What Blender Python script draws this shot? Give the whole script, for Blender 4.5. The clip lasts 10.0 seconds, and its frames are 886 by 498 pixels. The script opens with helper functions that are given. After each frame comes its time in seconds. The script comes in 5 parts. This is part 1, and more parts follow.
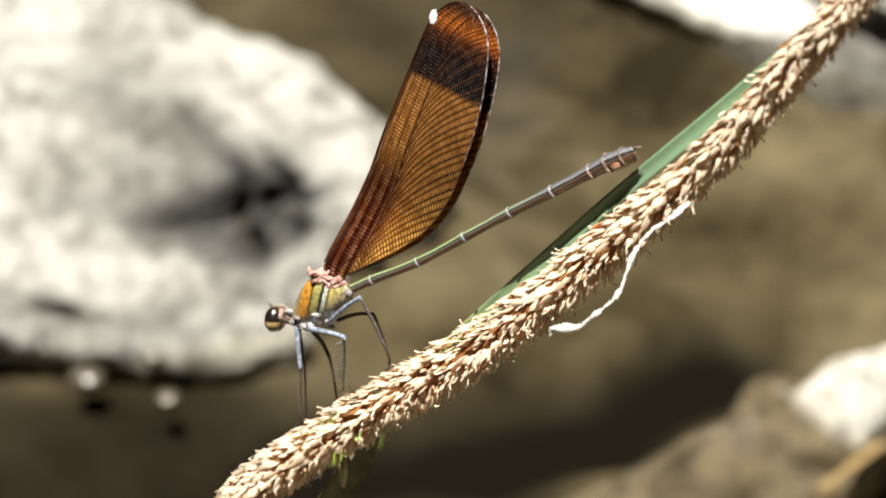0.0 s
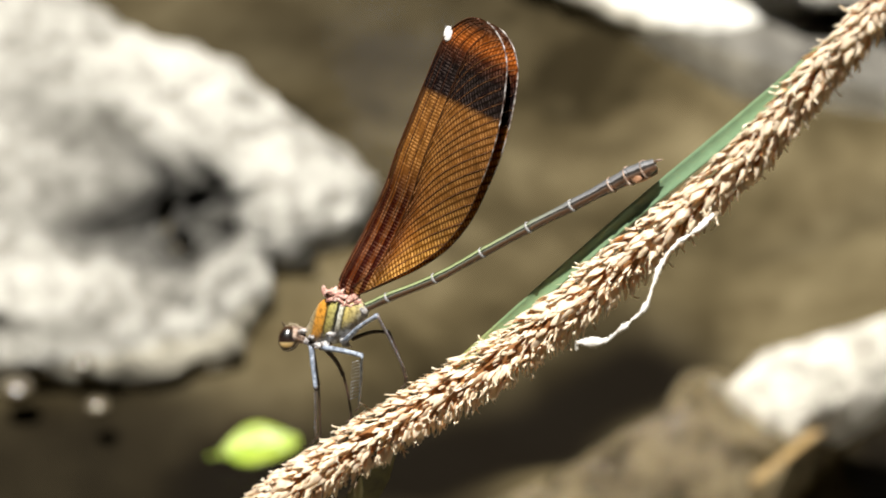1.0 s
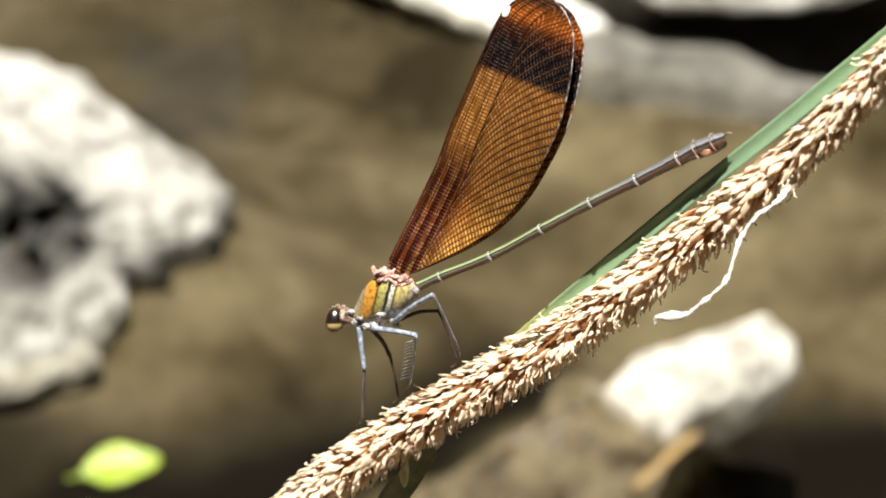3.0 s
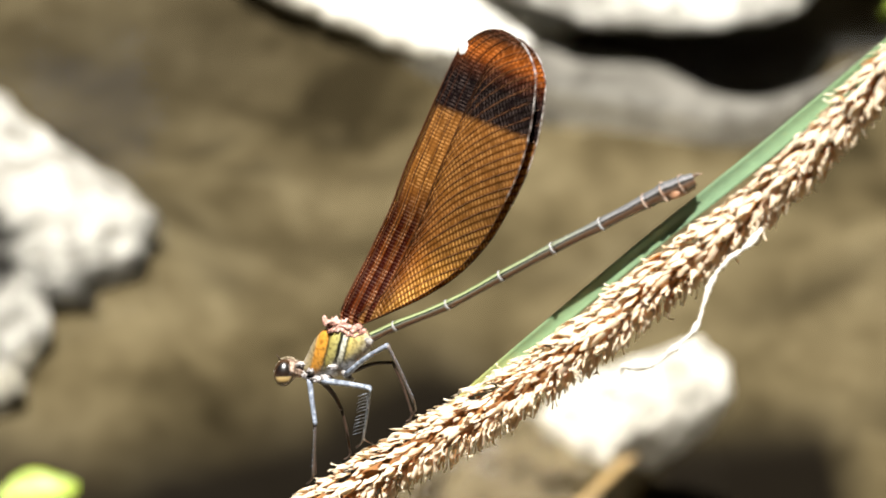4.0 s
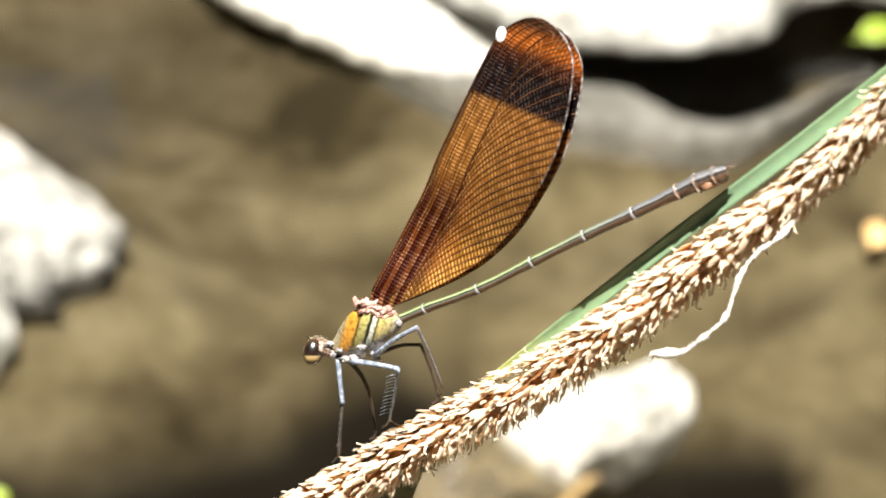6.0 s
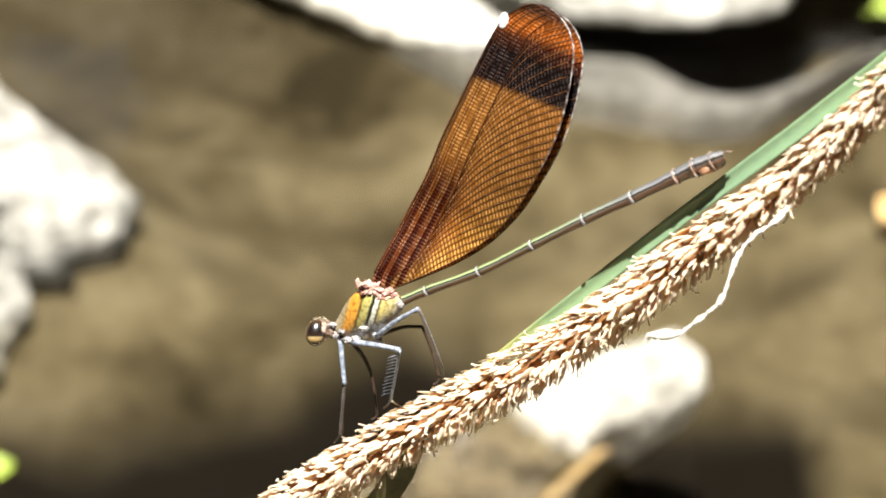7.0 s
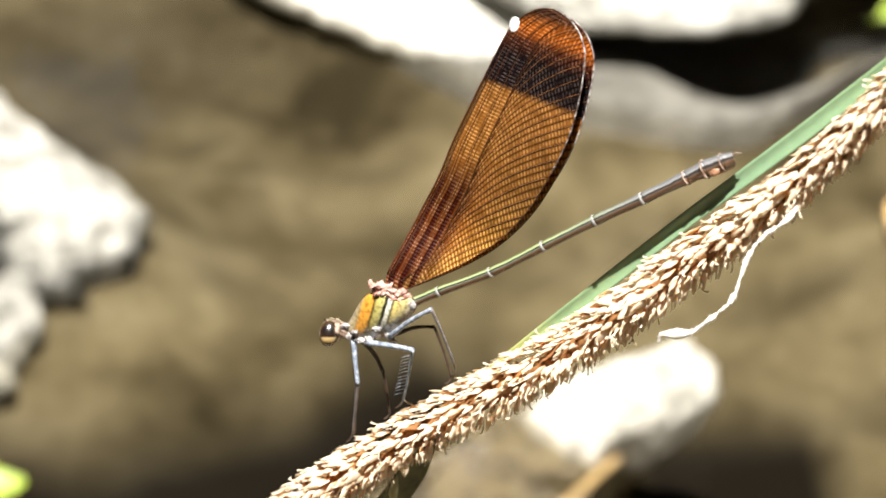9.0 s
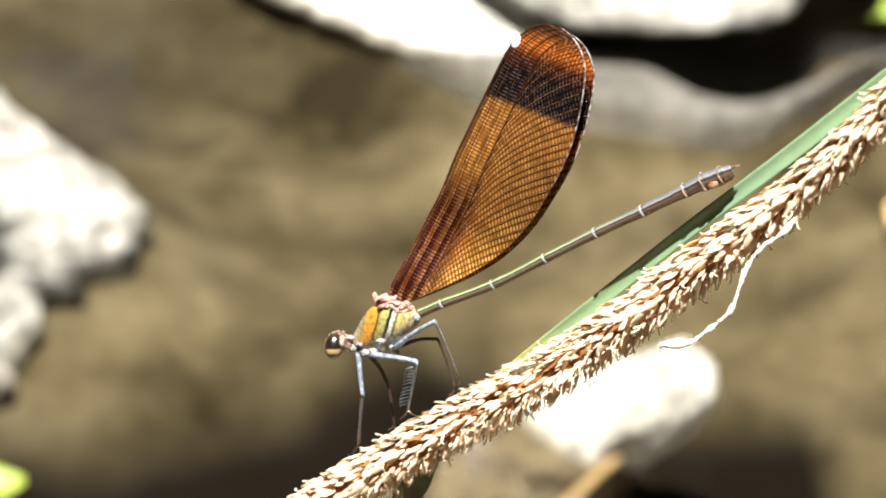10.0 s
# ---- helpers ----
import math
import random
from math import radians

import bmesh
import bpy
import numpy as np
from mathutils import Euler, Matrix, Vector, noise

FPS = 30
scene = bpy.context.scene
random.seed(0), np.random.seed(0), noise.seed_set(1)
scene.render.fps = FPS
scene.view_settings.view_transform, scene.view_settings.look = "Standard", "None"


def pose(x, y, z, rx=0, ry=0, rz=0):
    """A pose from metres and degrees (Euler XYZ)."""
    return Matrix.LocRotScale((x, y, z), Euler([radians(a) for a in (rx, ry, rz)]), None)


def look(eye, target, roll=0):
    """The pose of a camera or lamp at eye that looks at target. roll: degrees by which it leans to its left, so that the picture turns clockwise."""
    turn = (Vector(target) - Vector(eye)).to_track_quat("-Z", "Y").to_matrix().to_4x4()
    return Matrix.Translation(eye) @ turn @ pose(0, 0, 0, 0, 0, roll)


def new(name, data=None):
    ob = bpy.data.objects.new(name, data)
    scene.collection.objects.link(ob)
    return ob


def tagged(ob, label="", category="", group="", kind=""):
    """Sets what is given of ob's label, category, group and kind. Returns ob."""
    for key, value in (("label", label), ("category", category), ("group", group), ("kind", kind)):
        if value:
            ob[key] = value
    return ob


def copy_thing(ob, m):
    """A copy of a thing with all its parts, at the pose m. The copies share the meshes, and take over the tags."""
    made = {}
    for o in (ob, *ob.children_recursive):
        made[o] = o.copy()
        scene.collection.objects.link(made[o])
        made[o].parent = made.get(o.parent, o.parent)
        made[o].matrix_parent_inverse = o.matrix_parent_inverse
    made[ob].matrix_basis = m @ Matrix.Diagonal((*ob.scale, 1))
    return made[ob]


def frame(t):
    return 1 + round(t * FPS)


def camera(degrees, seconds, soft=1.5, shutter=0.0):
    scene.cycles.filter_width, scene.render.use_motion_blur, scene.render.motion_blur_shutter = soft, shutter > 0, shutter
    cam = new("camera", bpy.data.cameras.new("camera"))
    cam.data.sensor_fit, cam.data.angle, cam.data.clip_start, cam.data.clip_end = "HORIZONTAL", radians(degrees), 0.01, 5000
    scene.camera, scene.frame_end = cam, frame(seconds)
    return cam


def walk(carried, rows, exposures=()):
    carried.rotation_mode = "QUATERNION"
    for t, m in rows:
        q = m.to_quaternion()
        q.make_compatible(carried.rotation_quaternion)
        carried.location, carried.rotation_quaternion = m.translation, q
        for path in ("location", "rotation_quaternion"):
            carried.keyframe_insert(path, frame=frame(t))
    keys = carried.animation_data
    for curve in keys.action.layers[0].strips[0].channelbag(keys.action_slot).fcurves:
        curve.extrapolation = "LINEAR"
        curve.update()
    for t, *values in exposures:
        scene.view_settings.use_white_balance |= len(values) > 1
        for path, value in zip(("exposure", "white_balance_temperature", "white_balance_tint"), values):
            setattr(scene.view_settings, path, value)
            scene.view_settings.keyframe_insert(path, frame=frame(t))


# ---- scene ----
cam = camera(20, 10.0, soft=1.9)
PATH = [
    (0.0, pose(0.0626, -0.2750, 0.7203, 54.42, 3.77, 9.69)),
    (0.5, pose(0.0580, -0.2739, 0.7221, 54.20, 4.31, 8.35)),
    (1.0, pose(0.0549, -0.2734, 0.7224, 54.11, 3.68, 7.28)),
    (1.5, pose(0.0516, -0.2707, 0.7190, 53.78, 2.74, 5.48)),
    (2.0, pose(0.0440, -0.2699, 0.7164, 53.59, 2.60, 4.27)),
    (2.2, pose(0.0395, -0.2690, 0.7151, 54.05, 2.50, 4.24)),
    (3.3, pose(0.0080, -0.2619, 0.7067, 54.39, 1.52, 1.68)),
    (3.5, pose(0.0049, -0.2596, 0.7061, 54.44, 1.28, 1.34)),
    (4.0, pose(0.0021, -0.2522, 0.7068, 54.53, 0.68, 0.52)),
    (4.5, pose(0.0006, -0.2519, 0.7090, 54.75, 0.28, 0.12)),
    (5.0, pose(0.0000, -0.2539, 0.7078, 55.00, 0.00, 0.00)),
    (5.5, pose(0.0003, -0.2549, 0.7068, 55.12, -0.27, 0.10)),
    (6.0, pose(0.0016, -0.2563, 0.7063, 55.07, -0.62, 0.50)),
    (6.2, pose(0.0018, -0.2567, 0.7063, 54.73, -0.57, 0.74)),
    (7.3, pose(0.0017, -0.2577, 0.7091, 54.36, -0.71, 0.91)),
    (7.5, pose(0.0016, -0.2577, 0.7091, 54.56, -0.65, 0.95)),
    (8.0, pose(0.0011, -0.2580, 0.7092, 54.55, -0.16, 0.74)),
    (8.5, pose(0.0011, -0.2583, 0.7095, 54.51, -0.13, 0.78)),
    (9.0, pose(0.0016, -0.2590, 0.7095, 54.63, 0.06, 0.64)),
    (9.5, pose(0.0018, -0.2577, 0.7112, 54.54, 0.06, 0.69)),
    (10.0, pose(0.0004, -0.2565, 0.7129, 54.39, -0.04, 0.63)),
]
walk(cam, PATH, [(0.0, 1.10), (1.0, 1.12), (2.0, 1.10), (3.5, 1.42), (4.5, 1.56), (6.0, 1.66), (10.0, 1.66)])
cam.data.dof.use_dof = True
cam.data.dof.focus_distance = 0.3185
cam.data.dof.aperture_fstop = 30.0

# ---------------------------------------------------------------- light
SUN_TO = Vector((-0.05, -0.12, 1.0)).normalized()
world = bpy.data.worlds.new("sky")
scene.world = world
world.use_nodes = True
wn = world.node_tree.nodes
sky = wn.new("ShaderNodeTexSky")
sky.sky_type = "NISHITA"
sky.sun_disc = False
sky.sun_elevation = math.asin(SUN_TO.z)
sky.sun_rotation = math.atan2(SUN_TO.x, SUN_TO.y)
wn["Background"].inputs["Strength"].default_value = 0.05
world.node_tree.links.new(sky.outputs["Color"], wn["Background"].inputs["Color"])
sun = new("sun", bpy.data.lights.new("sun", "SUN"))
sun.data.energy = 5.0
sun.data.angle = radians(0.53)
sun.data.color = (1.0, 0.970, 0.912)
sun.matrix_world = look(SUN_TO * 5, (0, 0, 0))


# ---------------------------------------------------------------- helpers
def node_mat(name):
    m = bpy.data.materials.new(name)
    m.use_nodes = True
    nt = m.node_tree
    return m, nt, nt.nodes["Principled BSDF"]


def add(nt, kind, **sets):
    n = nt.nodes.new(kind)
    for k, v in sets.items():
        n.inputs[k.replace("_", " ")].default_value = v
    return n


def link(nt, a, out, b, inp):
    nt.links.new(a.outputs[out], b.inputs[inp])


def ramp(nt, stops, interp="LINEAR"):
    n = nt.nodes.new("ShaderNodeValToRGB")
    cr = n.color_ramp
    cr.interpolation = interp
    while len(cr.elements) < len(stops):
        cr.elements.new(0.5)
    for e, (p, c) in zip(cr.elements, stops):
        e.position = p
        e.color = (*c, 1)
    return n


def noise_mat(name, stops, scale, rough=0.7, detail=8.0, bump=0.3, bump_scale=None, bump_dist=0.001,
              rand=0.0, sss=0.0, spec=0.5, second=None):
    """A surface whose colour follows two scales of noise, with fine relief."""
    m, nt, b = node_mat(name)
    co = nt.nodes.new("ShaderNodeTexCoord")
    n1 = add(nt, "ShaderNodeTexNoise", Scale=scale, Detail=detail, Roughness=0.62)
    link(nt, co, "Object", n1, "Vector")
    r = ramp(nt, stops)
    link(nt, n1, "Fac", r, "Fac")
    src, out = r, "Color"
    if second:
        n2 = add(nt, "ShaderNodeTexNoise", Scale=second[0], Detail=5.0)
        link(nt, co, "Object", n2, "Vector")
        r2 = ramp(nt, [(second[2], (0, 0, 0)), (second[3], (1, 1, 1))])
        link(nt, n2, "Fac", r2, "Fac")
        mx = nt.nodes.new("ShaderNodeMixRGB")
        link(nt, r2, "Color", mx, "Fac")
        link(nt, src, out, mx, "Color1")
        mx.inputs["Color2"].default_value = (*second[1], 1)
        src, out = mx, "Color"
    if rand:
        oi = nt.nodes.new("ShaderNodeObjectInfo")
        hs = nt.nodes.new("ShaderNodeHueSaturation")
        mr = nt.nodes.new("ShaderNodeMapRange")
        mr.inputs["To Min"].default_value = 1 - rand
        mr.inputs["To Max"].default_value = 1 + rand
        link(nt, oi, "Random", mr, "Value")
        link(nt, mr, "Result", hs, "Value")
        link(nt, src, out, hs, "Color")
        src, out = hs, "Color"
    link(nt, src, out, b, "Base Color")
    b.inputs["Roughness"].default_value = rough
    b.inputs["Specular IOR Level"].default_value = spec
    if sss:
        b.inputs["Subsurface Weight"].default_value = sss
        b.inputs["Subsurface Scale"].default_value = 0.001
    if bump:
        n3 = add(nt, "ShaderNodeTexNoise", Scale=bump_scale or scale * 3, Detail=6.0)
        link(nt, co, "Object", n3, "Vector")
        bp = add(nt, "ShaderNodeBump", Strength=bump, Distance=bump_dist)
        link(nt, n3, "Fac", bp, "Height")
        link(nt, bp, "Normal", b, "Normal")
    return m


def part(name, bm, material, parent, label="", smooth=True, kind=""):
    """Links a bmesh as one mesh object under a thing or a part."""
    me = bpy.data.meshes.new(name)
    bm.to_mesh(me)
    bm.free()
    if smooth:
        for p in me.polygons:
            p.use_smooth = True
    for mm in (material if isinstance(material, (list, tuple)) else [material]):
        me.materials.append(mm)
    ob = new(name, me)
    ob.parent = parent
    return tagged(ob, label, kind=kind)


def float_attr(me, name, values):
    a = me.attributes.new(name, "FLOAT", "POINT")
    a.data.foreach_set("value", values)


def spline(pts, n):
    """n + 1 points along a smooth curve through pts (tuples of any length)."""
    pts = [np.array(p, float) for p in pts]
    pts = [2 * pts[0] - pts[1]] + pts + [2 * pts[-1] - pts[-2]]
    seg, res = len(pts) - 3, []
    for i in range(n + 1):
        u = i / n * seg
        k = min(int(u), seg - 1)
        f = u - k
        a, b, c, d = pts[k:k + 4]
        res.append(0.5 * (2 * b + (c - a) * f + (2 * a - 5 * b + 4 * c - d) * f * f + (3 * b - a - 3 * c + d) * f ** 3))
    return res


def tube(bm, pts, radii, sides=8, flat=1.0, up=Vector((0, 0, 1))):
    """A closed tube through pts; flat squeezes it along up."""
    pts = [Vector(p) for p in pts]
    rings = []
    for i, p in enumerate(pts):
        d = (pts[min(i + 1, len(pts) - 1)] - pts[max(i - 1, 0)]).normalized()
        a = d.cross(up)
        if a.length < 1e-4:
            a = d.cross(Vector((1, 0, 0)))
        a.normalize()
        b = a.cross(d).normalized()
        r = radii[i] if hasattr(radii, "__len__") else radii
        rings.append([bm.verts.new(p + a * (r * math.cos(2 * math.pi * k / sides)) + b * (r * flat * math.sin(2 * math.pi * k / sides)))
                      for k in range(sides)])
    for r0, r1 in zip(rings, rings[1:]):
        for k in range(sides):
            bm.faces.new((r0[k], r0[(k + 1) % sides], r1[(k + 1) % sides], r1[k]))
    bm.faces.new(rings[0][::-1])
    bm.faces.new(rings[-1])
    return bm


def smoothstep(a, b, x):
    t = min(1, max(0, (x - a) / (b - a)))
    return t * t * (3 - 2 * t)


# ---------------------------------------------------------------- materials
def rock_mat(name, pale, dark, wet_z=None, slant=0.0):
    """Weathered pale limestone: stains and pits in two scales; below wet_z it is wet and darker."""
    m, nt, b = node_mat(name)
    co = nt.nodes.new("ShaderNodeTexCoord")
    geo = nt.nodes.new("ShaderNodeNewGeometry")
    n1 = add(nt, "ShaderNodeTexNoise", Scale=14.0, Detail=9.0, Roughness=0.65)
    n2 = add(nt, "ShaderNodeTexNoise", Scale=70.0, Detail=8.0, Roughness=0.7)
    for n in (n1, n2):
        link(nt, geo, "Position", n, "Vector")
    r1 = ramp(nt, [(0.30, dark), (0.52, pale), (0.8, tuple(min(1, c * 1.08) for c in pale))])
    link(nt, n1, "Fac", r1, "Fac")
    r2 = ramp(nt, [(0.38, (0.22, 0.205, 0.18)), (0.56, (1, 1, 1))])
    link(nt, n2, "Fac", r2, "Fac")
    mul = nt.nodes.new("ShaderNodeMixRGB")
    mul.blend_type = "MULTIPLY"
    mul.inputs["Fac"].default_value = 0.75
    link(nt, r1, "Color", mul, "Color1")
    link(nt, r2, "Color", mul, "Color2")
    # grey lichen stain where the mesh carries one
    st = nt.nodes.new("ShaderNodeAttribute")
    st.attribute_name = "stain"
    sm = nt.nodes.new("ShaderNodeMixRGB")
    sm.blend_type = "MULTIPLY"
    link(nt, st, "Fac", sm, "Fac")
    link(nt, mul, "Color", sm, "Color1")
    sm.inputs["Color2"].default_value = (0.45, 0.445, 0.43, 1)
    # shade inside the hollows, painted near black where the mesh marks it
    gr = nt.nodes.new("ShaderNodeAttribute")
    gr.attribute_name = "pit_shade"
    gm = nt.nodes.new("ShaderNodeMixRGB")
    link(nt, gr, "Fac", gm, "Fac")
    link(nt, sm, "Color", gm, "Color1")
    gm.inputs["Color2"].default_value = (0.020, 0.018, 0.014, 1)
    mul = gm
    src = mul
    b.inputs["Roughness"].default_value = 0.85
    if wet_z is not None:
        sep = nt.nodes.new("ShaderNodeSeparateXYZ")
        link(nt, geo, "Position", sep, "Vector")
        ad = nt.nodes.new("ShaderNodeMath")
        ad.operation = "MULTIPLY_ADD"
        link(nt, n1, "Fac", ad, 0)
        ad.inputs[1].default_value = -0.03
        sl = nt.nodes.new("ShaderNodeMath")
        sl.operation = "MULTIPLY_ADD"
        link(nt, sep, "X", sl, 0)
        sl.inputs[1].default_value = slant
        link(nt, sep, "Z", sl, 2)
        link(nt, sl, "Value", ad, 2)
        mr = nt.nodes.new("ShaderNodeMapRange")
        mr.inputs["From Min"].default_value = wet_z - 0.018
        mr.inputs["From Max"].default_value = wet_z - 0.010
        link(nt, ad, "Value", mr, "Value")
        wet = nt.nodes.new("ShaderNodeMixRGB")
        link(nt, mr, "Result", wet, "Fac")
        wet.inputs["Color1"].default_value = (0.10, 0.085, 0.05, 1)
        dk = nt.nodes.new("ShaderNodeMixRGB")
        dk.blend_type = "MULTIPLY"
        dk.inputs["Fac"].default_value = 1.0
        link(nt, mul, "Color", dk, "Color1")
        dk.inputs["Color2"].default_value = (0.25, 0.205, 0.125, 1)
        link(nt, dk, "Color", wet, "Color1")
        link(nt, mul, "Color", wet, "Color2")
        rr = nt.nodes.new("ShaderNodeMapRange")
        rr.inputs["To Min"].default_value = 0.25
        rr.inputs["To Max"].default_value = 0.85
        link(nt, mr, "Result", rr, "Value")
        link(nt, rr, "Result", b, "Roughness")
        src = wet
    link(nt, src, "Color", b, "Base Color")
    bp = add(nt, "ShaderNodeBump", Strength=0.8, Distance=0.007)
    link(nt, n2, "Fac", bp, "Height")
    link(nt, bp, "Normal", b, "Normal")
    return m


ROCK = rock_mat("pale_limestone", (0.70, 0.685, 0.62), (0.46, 0.44, 0.38))
ROCK_WET = rock_mat("limestone_wet_foot", (0.47, 0.455, 0.405), (0.22, 0.208, 0.178), -0.014)
ROCK_GREY = rock_mat("grey_limestone", (0.160, 0.149, 0.126), (0.100, 0.092, 0.075))
ROCK_LOW = rock_mat("limestone_mostly_wet", (0.74, 0.71, 0.62), (0.48, 0.44, 0.36), 0.071, 0.66)


def bed_mat():
    """Silty brown stream bed, darkened by a mask of silt and painted shade, with far banks of green."""
    m, nt, b = node_mat("stream_bed_silt")
    geo = nt.nodes.new("ShaderNodeNewGeometry")
    n1 = add(nt, "ShaderNodeTexNoise", Scale=11.0, Detail=6.0, Roughness=0.55)
    n2 = add(nt, "ShaderNodeTexNoise", Scale=55.0, Detail=7.0, Roughness=0.6)
    for n in (n1, n2):
        link(nt, geo, "Position", n, "Vector")
    r1 = ramp(nt, [(0.34, (0.026, 0.0204, 0.0102)), (0.45, (0.0625, 0.0504, 0.0276)), (0.54, (0.094, 0.077, 0.0445)), (0.68, (0.140, 0.118, 0.0725))])
    link(nt, n1, "Fac", r1, "Fac")
    r2 = ramp(nt, [(0.32, (0.45, 0.42, 0.36)), (0.6, (1, 1, 1))])
    link(nt, n2, "Fac", r2, "Fac")
    mul = nt.nodes.new("ShaderNodeMixRGB")
    mul.blend_type = "MULTIPLY"
    mul.inputs["Fac"].default_value = 0.5
    link(nt, r1, "Color", mul, "Color1")
    link(nt, r2, "Color", mul, "Color2")
    # the mask darkens the bed: silt, and shade painted in by the stones
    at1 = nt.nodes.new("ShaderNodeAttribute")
    at1.attribute_name = "mud_shade"
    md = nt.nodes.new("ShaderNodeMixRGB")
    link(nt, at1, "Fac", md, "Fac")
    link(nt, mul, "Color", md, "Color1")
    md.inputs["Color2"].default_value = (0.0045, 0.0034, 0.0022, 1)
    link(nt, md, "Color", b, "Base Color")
    b.inputs["Roughness"].default_value = 0.8
    b.inputs["Specular IOR Level"].default_value = 0.04
    bp = add(nt, "ShaderNodeBump", Strength=0.5, Distance=0.003)
    link(nt, n2, "Fac", bp, "Height")
    link(nt, bp, "Normal", b, "Normal")
    return m


def water_mat():
    """Clear shallow water with a brown tinge; gloss by Fresnel, fine ripples."""
    m = bpy.data.materials.new("stream_water")
    m.use_nodes = True
    nt = m.node_tree
    nt.nodes.remove(nt.nodes["Principled BSDF"])
    geo = nt.nodes.new("ShaderNodeNewGeometry")
    n1 = add(nt, "ShaderNodeTexNoise", Scale=22.0, Detail=3.0)
    n1.inputs["Distortion"].default_value = 0.4
    link(nt, geo, "Position", n1, "Vector")
    bp = add(nt, "ShaderNodeBump", Strength=0.11, Distance=0.004)
    link(nt, n1, "Fac", bp, "Height")
    fr = add(nt, "ShaderNodeFresnel", IOR=1.345)
    link(nt, bp, "Normal", fr, "Normal")
    tr = nt.nodes.new("ShaderNodeBsdfTransparent")
    tr.inputs["Color"].default_value = (0.93, 0.90, 0.82, 1)
    gl = nt.nodes.new("ShaderNodeBsdfGlossy")
    gl.inputs["Roughness"].default_value = 0.02
    link(nt, bp, "Normal", gl, "Normal")
    mx = nt.nodes.new("ShaderNodeMixShader")
    link(nt, fr, "Fac", mx, "Fac")
    nt.links.new(tr.outputs[0], mx.inputs[1])
    nt.links.new(gl.outputs[0], mx.inputs[2])
    nt.links.new(mx.outputs[0], nt.nodes["Material Output"].inputs["Surface"])
    return m


BED = bed_mat()
WATER = water_mat()


# ---------------------------------------------------------------- ground, water, distance
def bed_height(x, y):
    h = -0.035 + 0.022 * noise.noise((x * 6, y * 6, 0.3)) + 0.008 * noise.noise((x * 19, y * 19, 1.7))
    r = math.hypot(x - 0.05, y - 0.8)
    h -= 0.02 * mud_shade(x, y)
    # the bed rises under the slabs and round the foot of the boulder
    k = smoothstep(0.80, 0.86, y) * smoothstep(-0.13, 0.0, x + 1.1 * (y - 0.95)) * (1 - smoothstep(1.3, 1.6, y)) * (1 - smoothstep(0.5, 0.8, x))
    h += (-0.008 - h) * 0.9 * k * (1 - gap(x, y))
    h += (-0.020 - h) * 0.9 * (1 - smoothstep(0.95, 1.3, math.hypot((x + 0.35) / 0.20, (y - 0.72) / 0.14)))
    h += (-0.007 - h) * math.exp(-((x - 0.212) / 0.05) ** 2 - ((y - 0.76) / 0.05) ** 2)
    h += 0.034 * math.exp(-((x + 0.22) / 0.15) ** 2 - ((y - 0.77) / 0.09) ** 2)
    h += 0.55 * smoothstep(2.6, 5.5, r) + 0.25 * noise.noise((x * 0.3, y * 0.3, 5)) * smoothstep(3, 9, r)
    return h


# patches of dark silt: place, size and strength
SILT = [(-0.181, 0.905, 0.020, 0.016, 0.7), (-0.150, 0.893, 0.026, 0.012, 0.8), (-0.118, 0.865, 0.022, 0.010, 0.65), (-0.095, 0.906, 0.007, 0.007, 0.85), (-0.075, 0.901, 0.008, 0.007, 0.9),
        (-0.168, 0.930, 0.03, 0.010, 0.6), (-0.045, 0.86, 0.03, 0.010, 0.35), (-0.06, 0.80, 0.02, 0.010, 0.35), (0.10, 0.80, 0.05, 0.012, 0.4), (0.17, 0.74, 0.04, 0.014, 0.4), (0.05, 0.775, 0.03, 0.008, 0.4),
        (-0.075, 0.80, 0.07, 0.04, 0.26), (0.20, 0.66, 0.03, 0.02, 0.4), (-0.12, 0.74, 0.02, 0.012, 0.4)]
# line of the dark diagonal band, shade painted onto the bed
SHADE_BAND = [(-0.215, 0.572), (-0.155, 0.594), (-0.105, 0.616), (-0.062, 0.644), (-0.016, 0.690)]


# far and near edge of the low apron of stone before the broad boulder
APRON_FAR = [(-0.12, 1.03), (-0.06, 0.985), (-0.01, 0.957), (0.049, 0.943), (0.077, 0.931), (0.098, 0.917), (0.112, 0.902), (0.128, 0.885), (0.145, 0.877), (0.164, 0.880), (0.187, 0.894), (0.207, 0.909), (0.24, 0.935)]
APRON_NEAR = [(-0.12, 1.02), (-0.06, 0.965), (-0.018, 0.918), (0.030, 0.879), (0.067, 0.865), (0.090, 0.858), (0.106, 0.853), (0.122, 0.849), (0.141, 0.849), (0.160, 0.856), (0.182, 0.876), (0.206, 0.903), (0.238, 0.930)]


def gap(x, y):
    """Painted shade over the water between the grey apron and the broad boulder, 0 to 1."""
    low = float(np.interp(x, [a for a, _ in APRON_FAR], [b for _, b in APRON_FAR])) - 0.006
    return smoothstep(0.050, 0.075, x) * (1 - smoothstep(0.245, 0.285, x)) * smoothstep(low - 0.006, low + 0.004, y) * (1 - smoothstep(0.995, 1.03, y))


